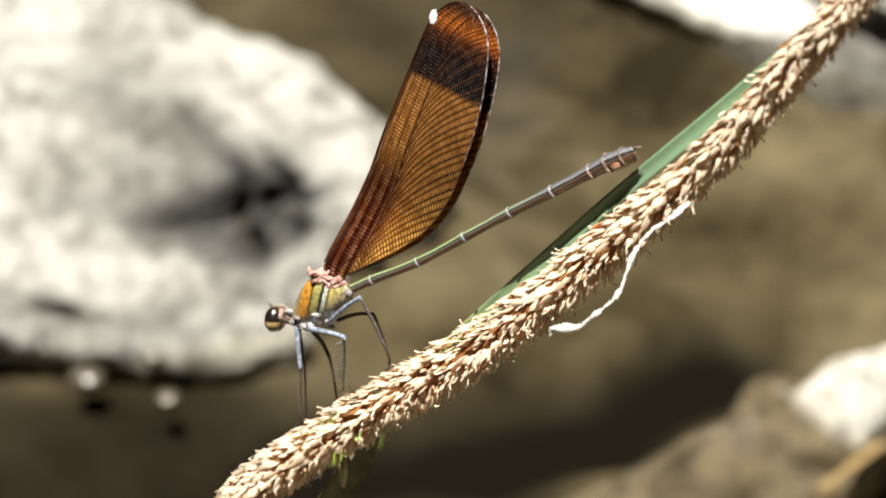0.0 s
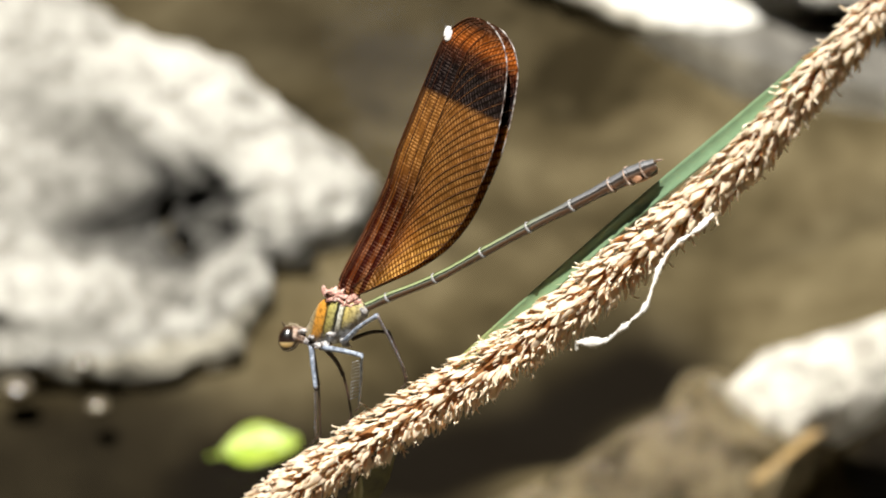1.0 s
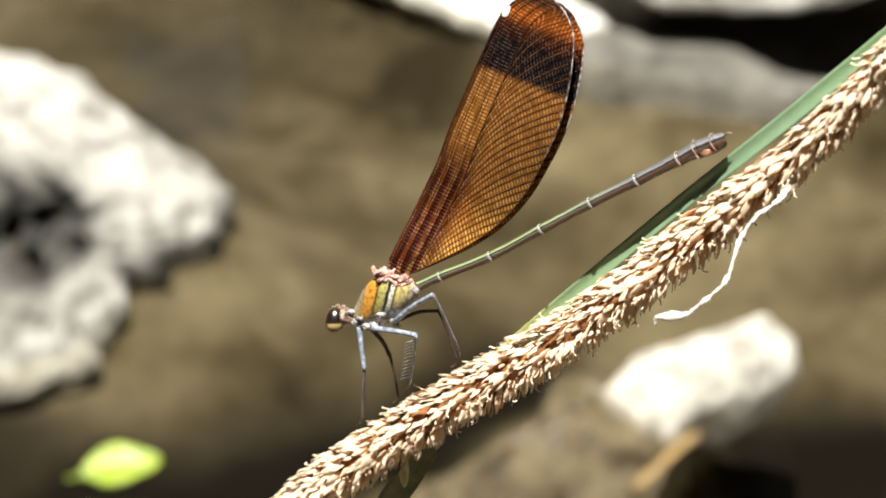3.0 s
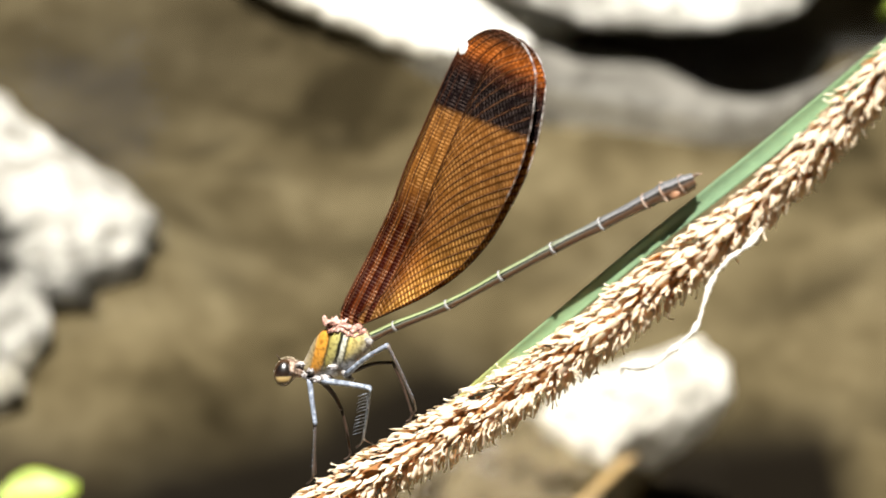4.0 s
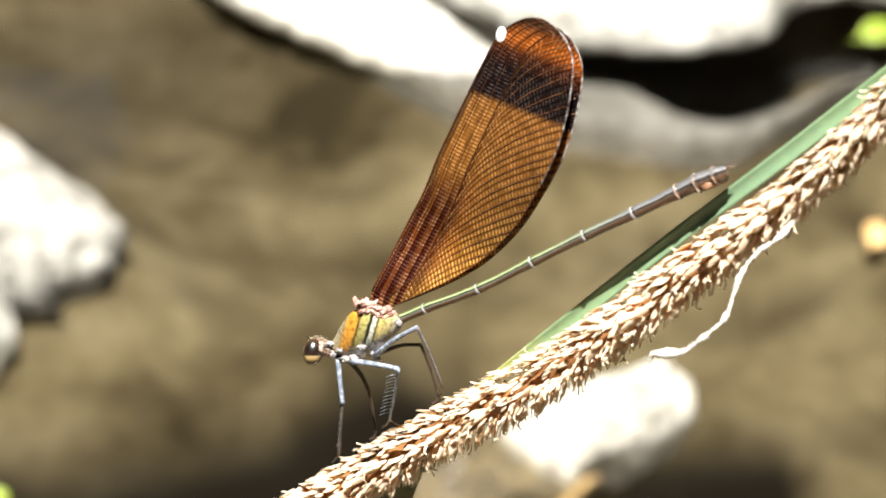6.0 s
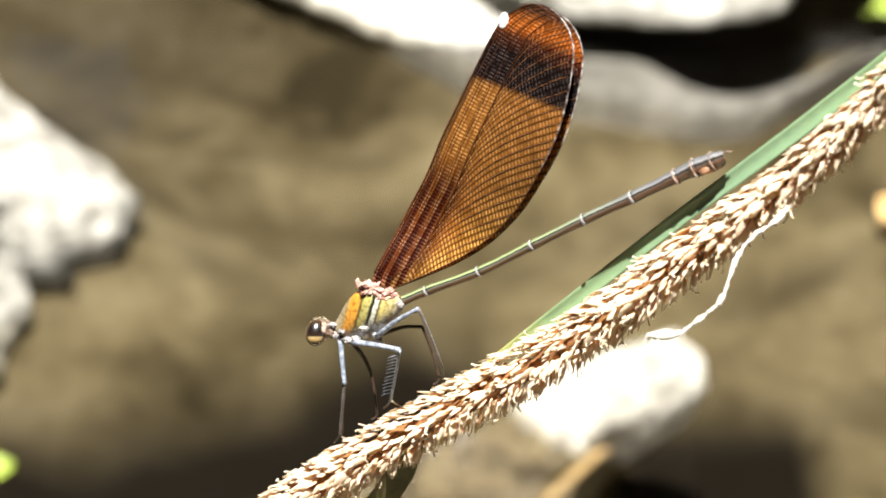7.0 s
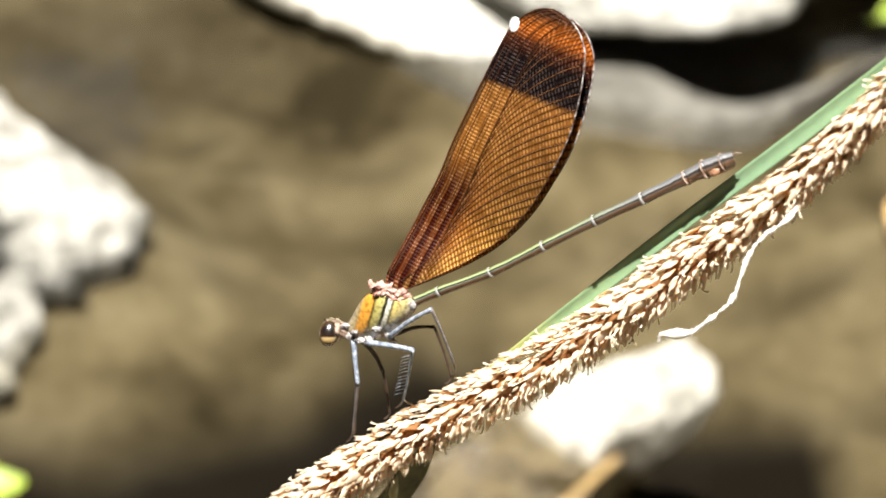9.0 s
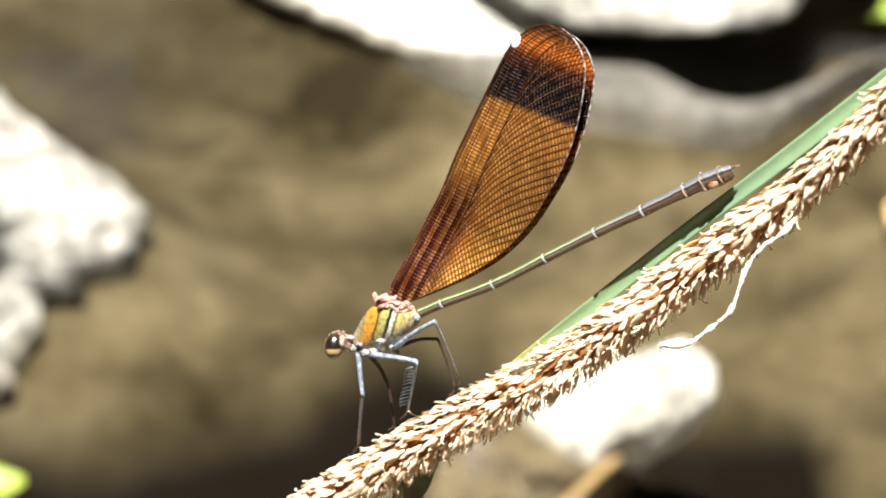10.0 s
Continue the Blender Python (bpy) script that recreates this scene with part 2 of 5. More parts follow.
def mud_shade(x, y):
    """How dark the bed is made at a place, by silt and painted shade, 0 to 1."""
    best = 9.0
    for (ax, ay), (bx, by) in zip(SHADE_BAND, SHADE_BAND[1:]):
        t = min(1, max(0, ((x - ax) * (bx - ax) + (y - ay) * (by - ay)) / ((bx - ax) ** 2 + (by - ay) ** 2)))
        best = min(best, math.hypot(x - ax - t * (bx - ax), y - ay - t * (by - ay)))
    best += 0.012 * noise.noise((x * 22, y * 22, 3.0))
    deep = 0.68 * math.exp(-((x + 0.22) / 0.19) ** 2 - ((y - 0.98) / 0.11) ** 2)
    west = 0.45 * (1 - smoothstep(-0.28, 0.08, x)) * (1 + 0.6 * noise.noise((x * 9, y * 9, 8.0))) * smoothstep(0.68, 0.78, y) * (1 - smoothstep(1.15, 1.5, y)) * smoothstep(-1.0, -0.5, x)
    # shade under the broad boulder's overhang, painted dark
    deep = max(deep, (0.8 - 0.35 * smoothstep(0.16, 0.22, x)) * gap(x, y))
    # wet dark bed before the pale boulder's foot, with its shade painted in
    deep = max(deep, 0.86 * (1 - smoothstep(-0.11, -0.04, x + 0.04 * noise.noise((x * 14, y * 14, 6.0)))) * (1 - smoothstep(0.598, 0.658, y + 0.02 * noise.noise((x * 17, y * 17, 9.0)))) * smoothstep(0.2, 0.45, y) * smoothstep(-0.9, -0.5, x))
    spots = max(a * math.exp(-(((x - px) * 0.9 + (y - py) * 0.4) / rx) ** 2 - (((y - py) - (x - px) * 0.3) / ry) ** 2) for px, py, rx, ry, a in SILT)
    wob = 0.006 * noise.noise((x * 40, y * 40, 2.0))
    # widens the long stone's shadow by painting the bed dark beside it
    stone_shade = smoothstep(0.068, 0.085, x + wob) * (1 - smoothstep(0.158, 0.178, x + wob)) * (1 - smoothstep(0.646, 0.672, y + wob)) * smoothstep(0.42, 0.50, y)
    return min(1, max(1 - smoothstep(0.014, 0.054, best), deep, west, spots, stone_shade))


def build_ground():
    half = [0.01 * k for k in range(81)]
    while half[-1] < 420:
        half.append(half[-1] + (half[-1] - half[-2]) * 1.24)
    ax = [-a for a in half[:0:-1]] + half
    n = len(ax) - 1
    bm = bmesh.new()
    rows = [[bm.verts.new((x + 0.05, y + 0.8, bed_height(x + 0.05, y + 0.8))) for x in ax] for y in ax]
    for r0, r1 in zip(rows, rows[1:]):
        for k in range(n):
            bm.faces.new((r0[k], r0[k + 1], r1[k + 1], r1[k]))
    marks = [mud_shade(v.co.x, v.co.y) for v in bm.verts]
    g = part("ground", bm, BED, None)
    float_attr(g.data, "mud_shade", marks)
    tagged(g, "brown silty stream bed under shallow water, rising to banks", "ground", kind="structure")


def build_water():
    bm = bmesh.new()
    n = 40
    rows = [[bm.verts.new((0.05 + (i / n - 0.5) * 9, 0.8 + (j / n - 0.5) * 9, 0.0)) for i in range(n + 1)] for j in range(n + 1)]
    for r0, r1 in zip(rows, rows[1:]):
        for k in range(n):
            bm.faces.new((r0[k], r0[k + 1], r1[k + 1], r1[k]))
    w = part("water", bm, WATER, None)
    w.visible_shadow = False
    tagged(w, "clear shallow stream water with small ripples", "water", kind="structure")


def build_backdrop():
    """An unseen ring of wooded bank round the stream, tall and leaning in to hold back skylight, with a ragged top of
    trees.
    """
    mat = noise_mat("wooded_bank", [(0.3, (0.010, 0.013, 0.005)), (0.55, (0.036, 0.044, 0.014)), (0.75, (0.075, 0.08, 0.028))], 1.6,
                    rough=0.9, bump=0.8, bump_scale=6, bump_dist=0.2)
    bm = bmesh.new()
    n, rings = 320, []
    for k in range(n):
        a = 2 * math.pi * k / n
        top = 18.0 + 2.0 * noise.noise((math.cos(a) * 6, math.sin(a) * 6, 2)) + 1.2 * noise.noise((math.cos(a) * 25, math.sin(a) * 25, 4))
        ring = []
        for j in range(61):
            f = j / 60
            r = 8.0 + 0.7 * noise.noise((math.cos(a) * 9, math.sin(a) * 9, f * 7)) - 3.2 * f ** 2
            ring.append(bm.verts.new((r * math.cos(a), 0.8 + r * math.sin(a), -0.1 + f * top)))
        rings.append(ring)
    for k in range(n):
        r0, r1 = rings[k], rings[(k + 1) % n]
        az = 90 - math.degrees(2 * math.pi * (k + 0.5) / n)
        for j in range(60):
            p = r0[j].co
            up = math.degrees(math.atan2(p.z, math.hypot(p.x, p.y - 0.8)))
            if (abs(az + 11.8) < 1.3 and 29.0 < up < 32.6) or (abs(az + 7.4) < 0.6 and 32.0 < up < 33.4):
                continue  # gaps between the trees
            bm.faces.new((r1[j], r0[j], r0[j + 1], r1[j + 1]))
    b = part("backdrop", bm, mat, None)
    tagged(b, "dark wooded bank far round the stream", "woodland", kind="structure")


build_ground()
build_water()
build_backdrop()

# ---------------------------------------------------------------- stones
EYE = Vector((0.0, -0.254, 0.708))
TILT = Matrix.Rotation(radians(55), 3, "X")


def boulder(name, centre, frame3, outline, depth, material, label, dents=(), rough=0.006, fine=0.0025, level=6, power=0.55, seed=0.0, stains=(), under=1.0, inward=(0.1, 1, -0.3)):
    """A rounded stone: its outline is given as (angle, radius) in its own plane, and it swells by depth to both sides."""
    ang = sorted(outline)
    xs = np.array([a - 360 for a, _ in ang] + [a for a, _ in ang] + [a + 360 for a, _ in ang])
    rs = np.array([r for _, r in ang] * 3)
    into = frame3.inverted() @ Vector(inward).normalized()  # hollows are worn in from the side
    bm = bmesh.new()
    bmesh.ops.create_icosphere(bm, subdivisions=level, radius=1.0)
    marks, pits = [], []
    for v in bm.verts:
        d = v.co.normalized()
        th = math.degrees(math.atan2(d.y, d.x)) % 360
        rad = float(np.interp(th, xs, rs))
        s = math.hypot(d.x, d.y)
        q = Vector((d.x / max(s, 1e-6) * rad * s ** power, d.y / max(s, 1e-6) * rad * s ** power, depth * (abs(d.z) ** 0.8 if d.z > 0 else -under * abs(d.z) ** 0.8)))
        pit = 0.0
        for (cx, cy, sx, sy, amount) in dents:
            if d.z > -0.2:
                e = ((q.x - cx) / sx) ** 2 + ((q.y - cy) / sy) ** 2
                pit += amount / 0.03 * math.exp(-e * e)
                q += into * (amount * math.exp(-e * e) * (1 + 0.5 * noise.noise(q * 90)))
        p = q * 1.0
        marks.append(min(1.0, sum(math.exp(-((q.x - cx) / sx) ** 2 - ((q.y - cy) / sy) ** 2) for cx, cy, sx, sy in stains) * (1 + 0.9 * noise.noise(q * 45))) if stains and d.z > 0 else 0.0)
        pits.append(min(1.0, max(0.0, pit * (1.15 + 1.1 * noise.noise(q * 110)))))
        k = p * 18 + Vector((seed, seed * 2, 0))
        k2 = p * 85 + Vector((seed, 0, seed))
        nrm = Vector((d.x * 0.7, d.y * 0.7, d.z)).normalized()
        q += nrm * (rough * 2 * noise.noise(k) + fine * 2 * noise.noise(k2) + fine * (1 - 2 * abs(noise.noise(p * 40))))
        v.co = frame3 @ q
    ob = part(name, bm, material, None)
    float_attr(ob.data, "stain", marks)
    float_attr(ob.data, "pit_shade", pits)
    ob.location = centre
    tagged(ob, label, "rock")
    return ob


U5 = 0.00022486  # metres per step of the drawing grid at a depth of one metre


def grid(points, cx, cy, depth):
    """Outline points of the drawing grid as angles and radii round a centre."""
    res = []
    for x, y in points:
        dx, dy = (x - cx) * U5 * depth, (cy - y) * U5 * depth
        res.append((math.degrees(math.atan2(dy, dx)) % 360, math.hypot(dx, dy)))
    return res


def grid_place(x, y, depth):
    return EYE + TILT @ Vector(((x - 784) * U5 * depth, (441 - y) * U5 * depth, -depth))


def build_rocks():
    # the big pale boulder with a hollow
    out = [(-0.07, 0.15), (0.010, 0.112), (0.045, 0.093), (0.078, 0.082), (0.110, 0.070), (0.139, 0.056), (0.158, 0.042), (0.176, 0.022), (0.172, -0.004), (0.155, -0.025),
           (0.137, -0.019), (0.132, -0.027), (0.137, -0.048), (0.126, -0.067), (0.129, -0.086), (0.106, -0.096), (0.086, -0.107), (0.051, -0.107), (0.019, -0.108), (-0.018, -0.107),
           (-0.10, -0.105), (-0.18, -0.08), (-0.24, 0.02), (-0.20, 0.12)]
    pol = [(math.degrees(math.atan2(y, x)) % 360, math.hypot(x, y)) for x, y in out]
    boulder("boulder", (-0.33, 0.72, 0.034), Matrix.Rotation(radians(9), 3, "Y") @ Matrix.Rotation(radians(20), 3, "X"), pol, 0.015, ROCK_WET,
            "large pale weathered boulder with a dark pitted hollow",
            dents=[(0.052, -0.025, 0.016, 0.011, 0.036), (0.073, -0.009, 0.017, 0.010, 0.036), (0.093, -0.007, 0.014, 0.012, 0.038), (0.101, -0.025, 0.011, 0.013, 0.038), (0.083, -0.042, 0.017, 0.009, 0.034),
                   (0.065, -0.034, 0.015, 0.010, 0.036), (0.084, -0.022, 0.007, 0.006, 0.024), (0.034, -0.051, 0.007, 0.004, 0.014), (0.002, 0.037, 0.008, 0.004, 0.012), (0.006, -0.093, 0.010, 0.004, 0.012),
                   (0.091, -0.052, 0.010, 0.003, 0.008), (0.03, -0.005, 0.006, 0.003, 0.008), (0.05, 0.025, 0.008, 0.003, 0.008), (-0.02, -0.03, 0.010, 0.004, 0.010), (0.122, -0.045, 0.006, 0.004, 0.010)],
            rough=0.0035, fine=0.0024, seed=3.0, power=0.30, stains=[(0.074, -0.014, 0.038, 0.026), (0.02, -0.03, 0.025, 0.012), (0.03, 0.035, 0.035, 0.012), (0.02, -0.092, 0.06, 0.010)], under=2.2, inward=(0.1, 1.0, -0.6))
    # the stone with a dry white end
    out = [(1176, 648), (1228, 684), (1240, 736), (1200, 800), (1120, 850), (1062, 884), (990, 960), (800, 1060), (520, 1110), (420, 1040), (600, 950),
           (780, 845), (900, 772), (1010, 704), (1110, 668)]
    boulder("stream_stone", grid_place(880, 830, 1.075), TILT @ Matrix.Rotation(radians(-12), 3, "X"), grid(out, 880, 830, 1.06), 0.045, ROCK_LOW,
            "long stone with a dry white end and a wet flank", rough=0.004, fine=0.002, seed=9.0)
    # the flat wet slab and the boulder over it
    out = [(-0.155, 1.05), (-0.124, 1.006), (-0.092, 0.980), (-0.064, 0.958), (-0.040, 0.942), (-0.020, 0.926), (0.0, 0.916), (0.020, 0.916), (0.045, 0.94), (0.07, 0.98), (0.08, 1.1), (0.0, 1.2), (-0.12, 1.18)]
    pol = [(math.degrees(math.atan2(y - 1.03, x + 0.02)) % 360, math.hypot(x + 0.02, y - 1.03)) for x, y in out]
    boulder("slab", (-0.02, 1.03, -0.004), Matrix.Rotation(radians(1), 3, "X"), pol, 0.013, ROCK, "flat pale slab of stone lying in the water", rough=0.0012, fine=0.0006, seed=5.0, power=0.38, under=1.2)
    front = [(0.005, 0.965), (0.03, 0.930), (0.054, 0.910), (0.09, 0.902), (0.123, 0.898), (0.157, 0.902), (0.176, 0.918), (0.186, 0.950), (0.200, 0.972), (0.225, 0.982), (0.250, 0.972), (0.285, 0.960)]
    out = front + [(0.42, 0.98), (0.44, 1.2), (0.2, 1.3), (0.0, 1.2), (-0.03, 1.02)]
    pol = [(math.degrees(math.atan2(y - 1.05, x - 0.18)) % 360, math.hypot(x - 0.18, y - 1.05)) for x, y in out]
    boulder("boulder", (0.18, 1.05, 0.016), Matrix.Rotation(radians(-6), 3, "X"), pol, 0.030, ROCK,
            "broad pale boulder resting over the wet slab", rough=0.003, fine=0.0015, seed=7.0, power=0.36, under=0.3)


def build_apron():
    """A low crescent of wet stone, its back just above the water and its edges sinking into the bed."""
    near, far = spline(APRON_NEAR, 120), spline(APRON_FAR, 120)
    bm = bmesh.new()
    rows = []
    for i in range(121):
        a, b = Vector((*near[i][:2], 0)), Vector((*far[i][:2], 0))
        ends = smoothstep(0, 0.12, i / 120) * (1 - smoothstep(0.90, 1.0, i / 120))
        row = []
        for j in range(21):
            v = j / 10 - 1
            q = a.lerp(b, 0.5 + 0.56 * v)
            q.z = -0.022 - 0.003 * (1 - smoothstep(0.1, 0.42, i / 120)) + (0.024 + 0.002 * ends) * (1 - abs(v) ** 5) + 0.0022 * noise.noise(q * 30) + 0.0010 * noise.noise(q * 110)
            row.append(bm.verts.new(q))
        row += [bm.verts.new((p.co.x, p.co.y, -0.05)) for p in (row[-1], row[0])]
        rows.append(row)
    k = len(rows[0])
    for r0, r1 in zip(rows, rows[1:]):
        for j in range(k):
            bm.faces.new((r0[j], r1[j], r1[(j + 1) % k], r0[(j + 1) % k]))
    bm.faces.new(rows[0])
    bm.faces.new(rows[-1][::-1])
    tagged(part("slab", bm, ROCK_GREY, None), "low grey apron of stone before the pale boulder", "rock")


def build_small_stone():
    # an added stone, standing in for a bright patch by the long stone
    out = [(0, 0.011), (60, 0.007), (120, 0.008), (180, 0.010), (230, 0.006), (300, 0.007)]
    boulder("small_stone", (0.0405, 0.603, -0.001), Matrix.Rotation(radians(-14), 3, "Z"), out, 0.005, ROCK, "small white stone added for the bright patch beside the long stone", rough=0.001, fine=0.0005, level=4, seed=2.0, under=6.0)


build_rocks()
build_apron()
build_small_stone()

# ---------------------------------------------------------------- the swaying plant and the damselfly on it
S = 7.2275e-5  # metres per step of the drawing grid of the plant
SWAY = [
    (0.0, pose(-0.00320, -0.01675, 0.53302, 55.39, -0.76, 2.36)),
    (0.5, pose(0.00029, -0.01901, 0.53241, 54.67, -0.50, 2.29)),
    (1.0, pose(0.00249, -0.01501, 0.53192, 54.84, -0.69, 2.15)),
    (1.5, pose(0.00407, -0.01039, 0.53127, 54.63, -0.68, 1.49)),
    (2.0, pose(0.00471, -0.01247, 0.52881, 54.92, -0.75, 1.41)),
    (2.2, pose(0.00496, -0.01027, 0.52785, 55.20, -0.73, 1.32)),
    (3.3, pose(-0.00469, -0.00011, 0.52090, 55.58, -0.67, 1.63)),
    (3.5, pose(-0.00574, -0.00171, 0.52096, 55.00, -1.01, 1.15)),
    (4.0, pose(-0.00789, -0.00326, 0.52449, 54.46, -1.08, 1.19)),
    (4.5, pose(-0.00596, -0.00025, 0.52367, 55.07, -1.28, 1.27)),
    (5.0, pose(-0.00397, 0.00089, 0.52591, 55.00, -1.30, 0.72)),
    (5.5, pose(-0.00220, -0.00565, 0.52538, 54.68, -1.06, 0.56)),
    (6.0, pose(-0.00043, -0.00116, 0.52566, 55.07, -0.93, 0.41)),
    (6.2, pose(-0.00079, 0.00090, 0.52519, 54.83, -0.61, 0.23)),
    (7.3, pose(-0.00165, 0.00003, 0.52392, 54.23, -0.81, 0.29)),
    (7.5, pose(-0.00048, 0.00200, 0.52500, 54.33, -0.62, 0.29)),
    (8.0, pose(-0.00069, 0.00538, 0.52260, 54.30, -0.33, 0.36)),
    (8.5, pose(-0.00064, 0.00274, 0.52312, 54.64, -0.42, 0.74)),
    (9.0, pose(-0.00154, 0.00303, 0.52349, 54.60, 0.05, 0.64)),
    (9.5, pose(-0.00152, 0.00376, 0.52500, 54.15, -0.07, 0.57)),
    (10.0, pose(-0.00198, 0.00748, 0.52180, 53.88, -0.27, 0.66)),
]
LEAN, REACH = (0.364, 0.416), 0.32136  # the slant of the plant's plane, and how far off it hangs
REST = dict((t, m) for t, m in SWAY)[9.0]
SWAYING = []


def at(x, y, w=0.0):
    """A place on the drawing grid of the plant; w is its height towards the viewer."""
    u, v = (x - 784) * S, (441 - y) * S
    h = w * S + LEAN[0] * u + LEAN[1] * v
    k = 1 - h / REACH
    return Vector((u * k, v * k, h))


def swaying(name, base, label, category):
    e = new(name)
    e.empty_display_size = 0.005
    e.matrix_world = REST @ Matrix.Translation(base)
    tagged(e, label, category)
    SWAYING.append((e, base))
    return e


def rel(base, pts):
    return [Vector(p) - base for p in pts]


def straw_mat():
    """Dry chaffy scale: brown at its foot, cream towards the tip, thin enough to let light through."""
    m, nt, b = node_mat("dry_straw_scale")
    tip = nt.nodes.new("ShaderNodeAttribute")
    tip.attribute_name = "tipward"
    co = nt.nodes.new("ShaderNodeTexCoord")
    n1 = add(nt, "ShaderNodeTexNoise", Scale=3.0, Detail=5.0)
    link(nt, co, "Object", n1, "Vector")
    ad = nt.nodes.new("ShaderNodeMath")
    ad.operation = "MULTIPLY_ADD"
    link(nt, n1, "Fac", ad, 0)
    ad.inputs[1].default_value = 0.5
    link(nt, tip, "Fac", ad, 2)
    oi = nt.nodes.new("ShaderNodeObjectInfo")
    rv = nt.nodes.new("ShaderNodeMath")
    rv.operation = "MULTIPLY_ADD"
    link(nt, oi, "Random", rv, 0)
    rv.inputs[1].default_value = 0.75
    link(nt, ad, "Value", rv, 2)
    r = ramp(nt, [(0.06, (0.24, 0.070, 0.012)), (0.18, (0.62, 0.27, 0.060)), (0.31, (0.90, 0.60, 0.29)), (0.50, (0.97, 0.86, 0.68))])
    sc = nt.nodes.new("ShaderNodeMath")
    sc.operation = "MULTIPLY"
    sc.inputs[1].default_value = 0.60
    link(nt, rv, "Value", sc, 0)
    link(nt, sc, "Value", r, "Fac")
    link(nt, r, "Color", b, "Base Color")
    b.inputs["Roughness"].default_value = 0.5
    tl = nt.nodes.new("ShaderNodeBsdfTranslucent")
    warm = add(nt, "ShaderNodeGamma", Gamma=1.5)
    link(nt, r, "Color", warm, "Color")
    link(nt, warm, "Color", tl, "Color")
    mx = nt.nodes.new("ShaderNodeMixShader")
    mx.inputs["Fac"].default_value = 0.46
    nt.links.new(b.outputs[0], mx.inputs[1])
    nt.links.new(tl.outputs[0], mx.inputs[2])
    nt.links.new(mx.outputs[0], nt.nodes["Material Output"].inputs["Surface"])
    return m


STRAW = straw_mat()
THREAD = noise_mat("pale_thread", [(0.35, (0.60, 0.42, 0.22)), (0.6, (0.92, 0.84, 0.68))], 900, rough=0.5, bump=0)
STALK = noise_mat("brown_stalk", [(0.3, (0.16, 0.06, 0.018)), (0.7, (0.38, 0.18, 0.06))], 700, rough=0.7, bump=0.3, bump_scale=2500, bump_dist=0.0001)


def scale_mesh(seed):
    """One pointed, hollow-backed scale, 1 long, along +x with its back to +z."""
    rnd = random.Random(seed)
    bend = rnd.uniform(-0.12, 0.16)
    st = [(0.0, 0.06, 0.0), (0.22, 0.15, 0.05), (0.52, 0.15 + 0.06 * rnd.random(), 0.06), (0.8, 0.09 + 0.04 * rnd.random(), 0.03 + bend * 0.4), (1.0, 0.01 + 0.02 * rnd.random(), bend)]
    vs, fs = [], []
    for x, w, z in st:
        w *= 0.85 + 0.3 * rnd.random()
        sk = rnd.uniform(-0.05, 0.05)
        vs += [(x, sk - w, z - 0.03), (x, sk - w * 0.62, z + w * 0.34), (x, sk + w * 0.55, z + w * rnd.uniform(0.2, 0.6)), (x, sk + w, z - 0.02), (x, sk, z + w * 0.10 - 0.03)]
    for i in range(len(st) - 1):
        a, b = i * 5, i * 5 + 5
        for k in range(5):
            fs.append((a + k, a + (k + 1) % 5, b + (k + 1) % 5, b + k))
    fs.append((0, 4, 3, 2, 1))
    fs.append((20, 21, 22, 23, 24))
    me = bpy.data.meshes.new("scale")
    me.from_pydata(vs, [], fs)
    for p in me.polygons:
        p.use_smooth = True
    me.materials.append(STRAW)
    float_attr(me, "tipward", [v[0] - (0.42, 0, 0, 0.42, 0.5)[k % 5] for k, v in enumerate(vs)])
    return me


AXIS = [(430, 980, 20), (520, 905, 20), (600, 847, 20), (700, 790, 20), (800, 733, 21), (900, 679, 25), (1000, 621, 28), (1100, 553, 30), (1200, 481, 30), (1300, 407, 30),
        (1400, 330, 28), (1500, 243, 24), (1600, 142, 20), (1700, 45, 17), (1800, -45, 14)]


def spike_radius(f):
    """The spike's half width along its axis, in grid steps, from the apex up."""
    return 8 + 38 * smoothstep(-0.08, 0.10, f) - 20 * smoothstep(0.35, 1.0, f)


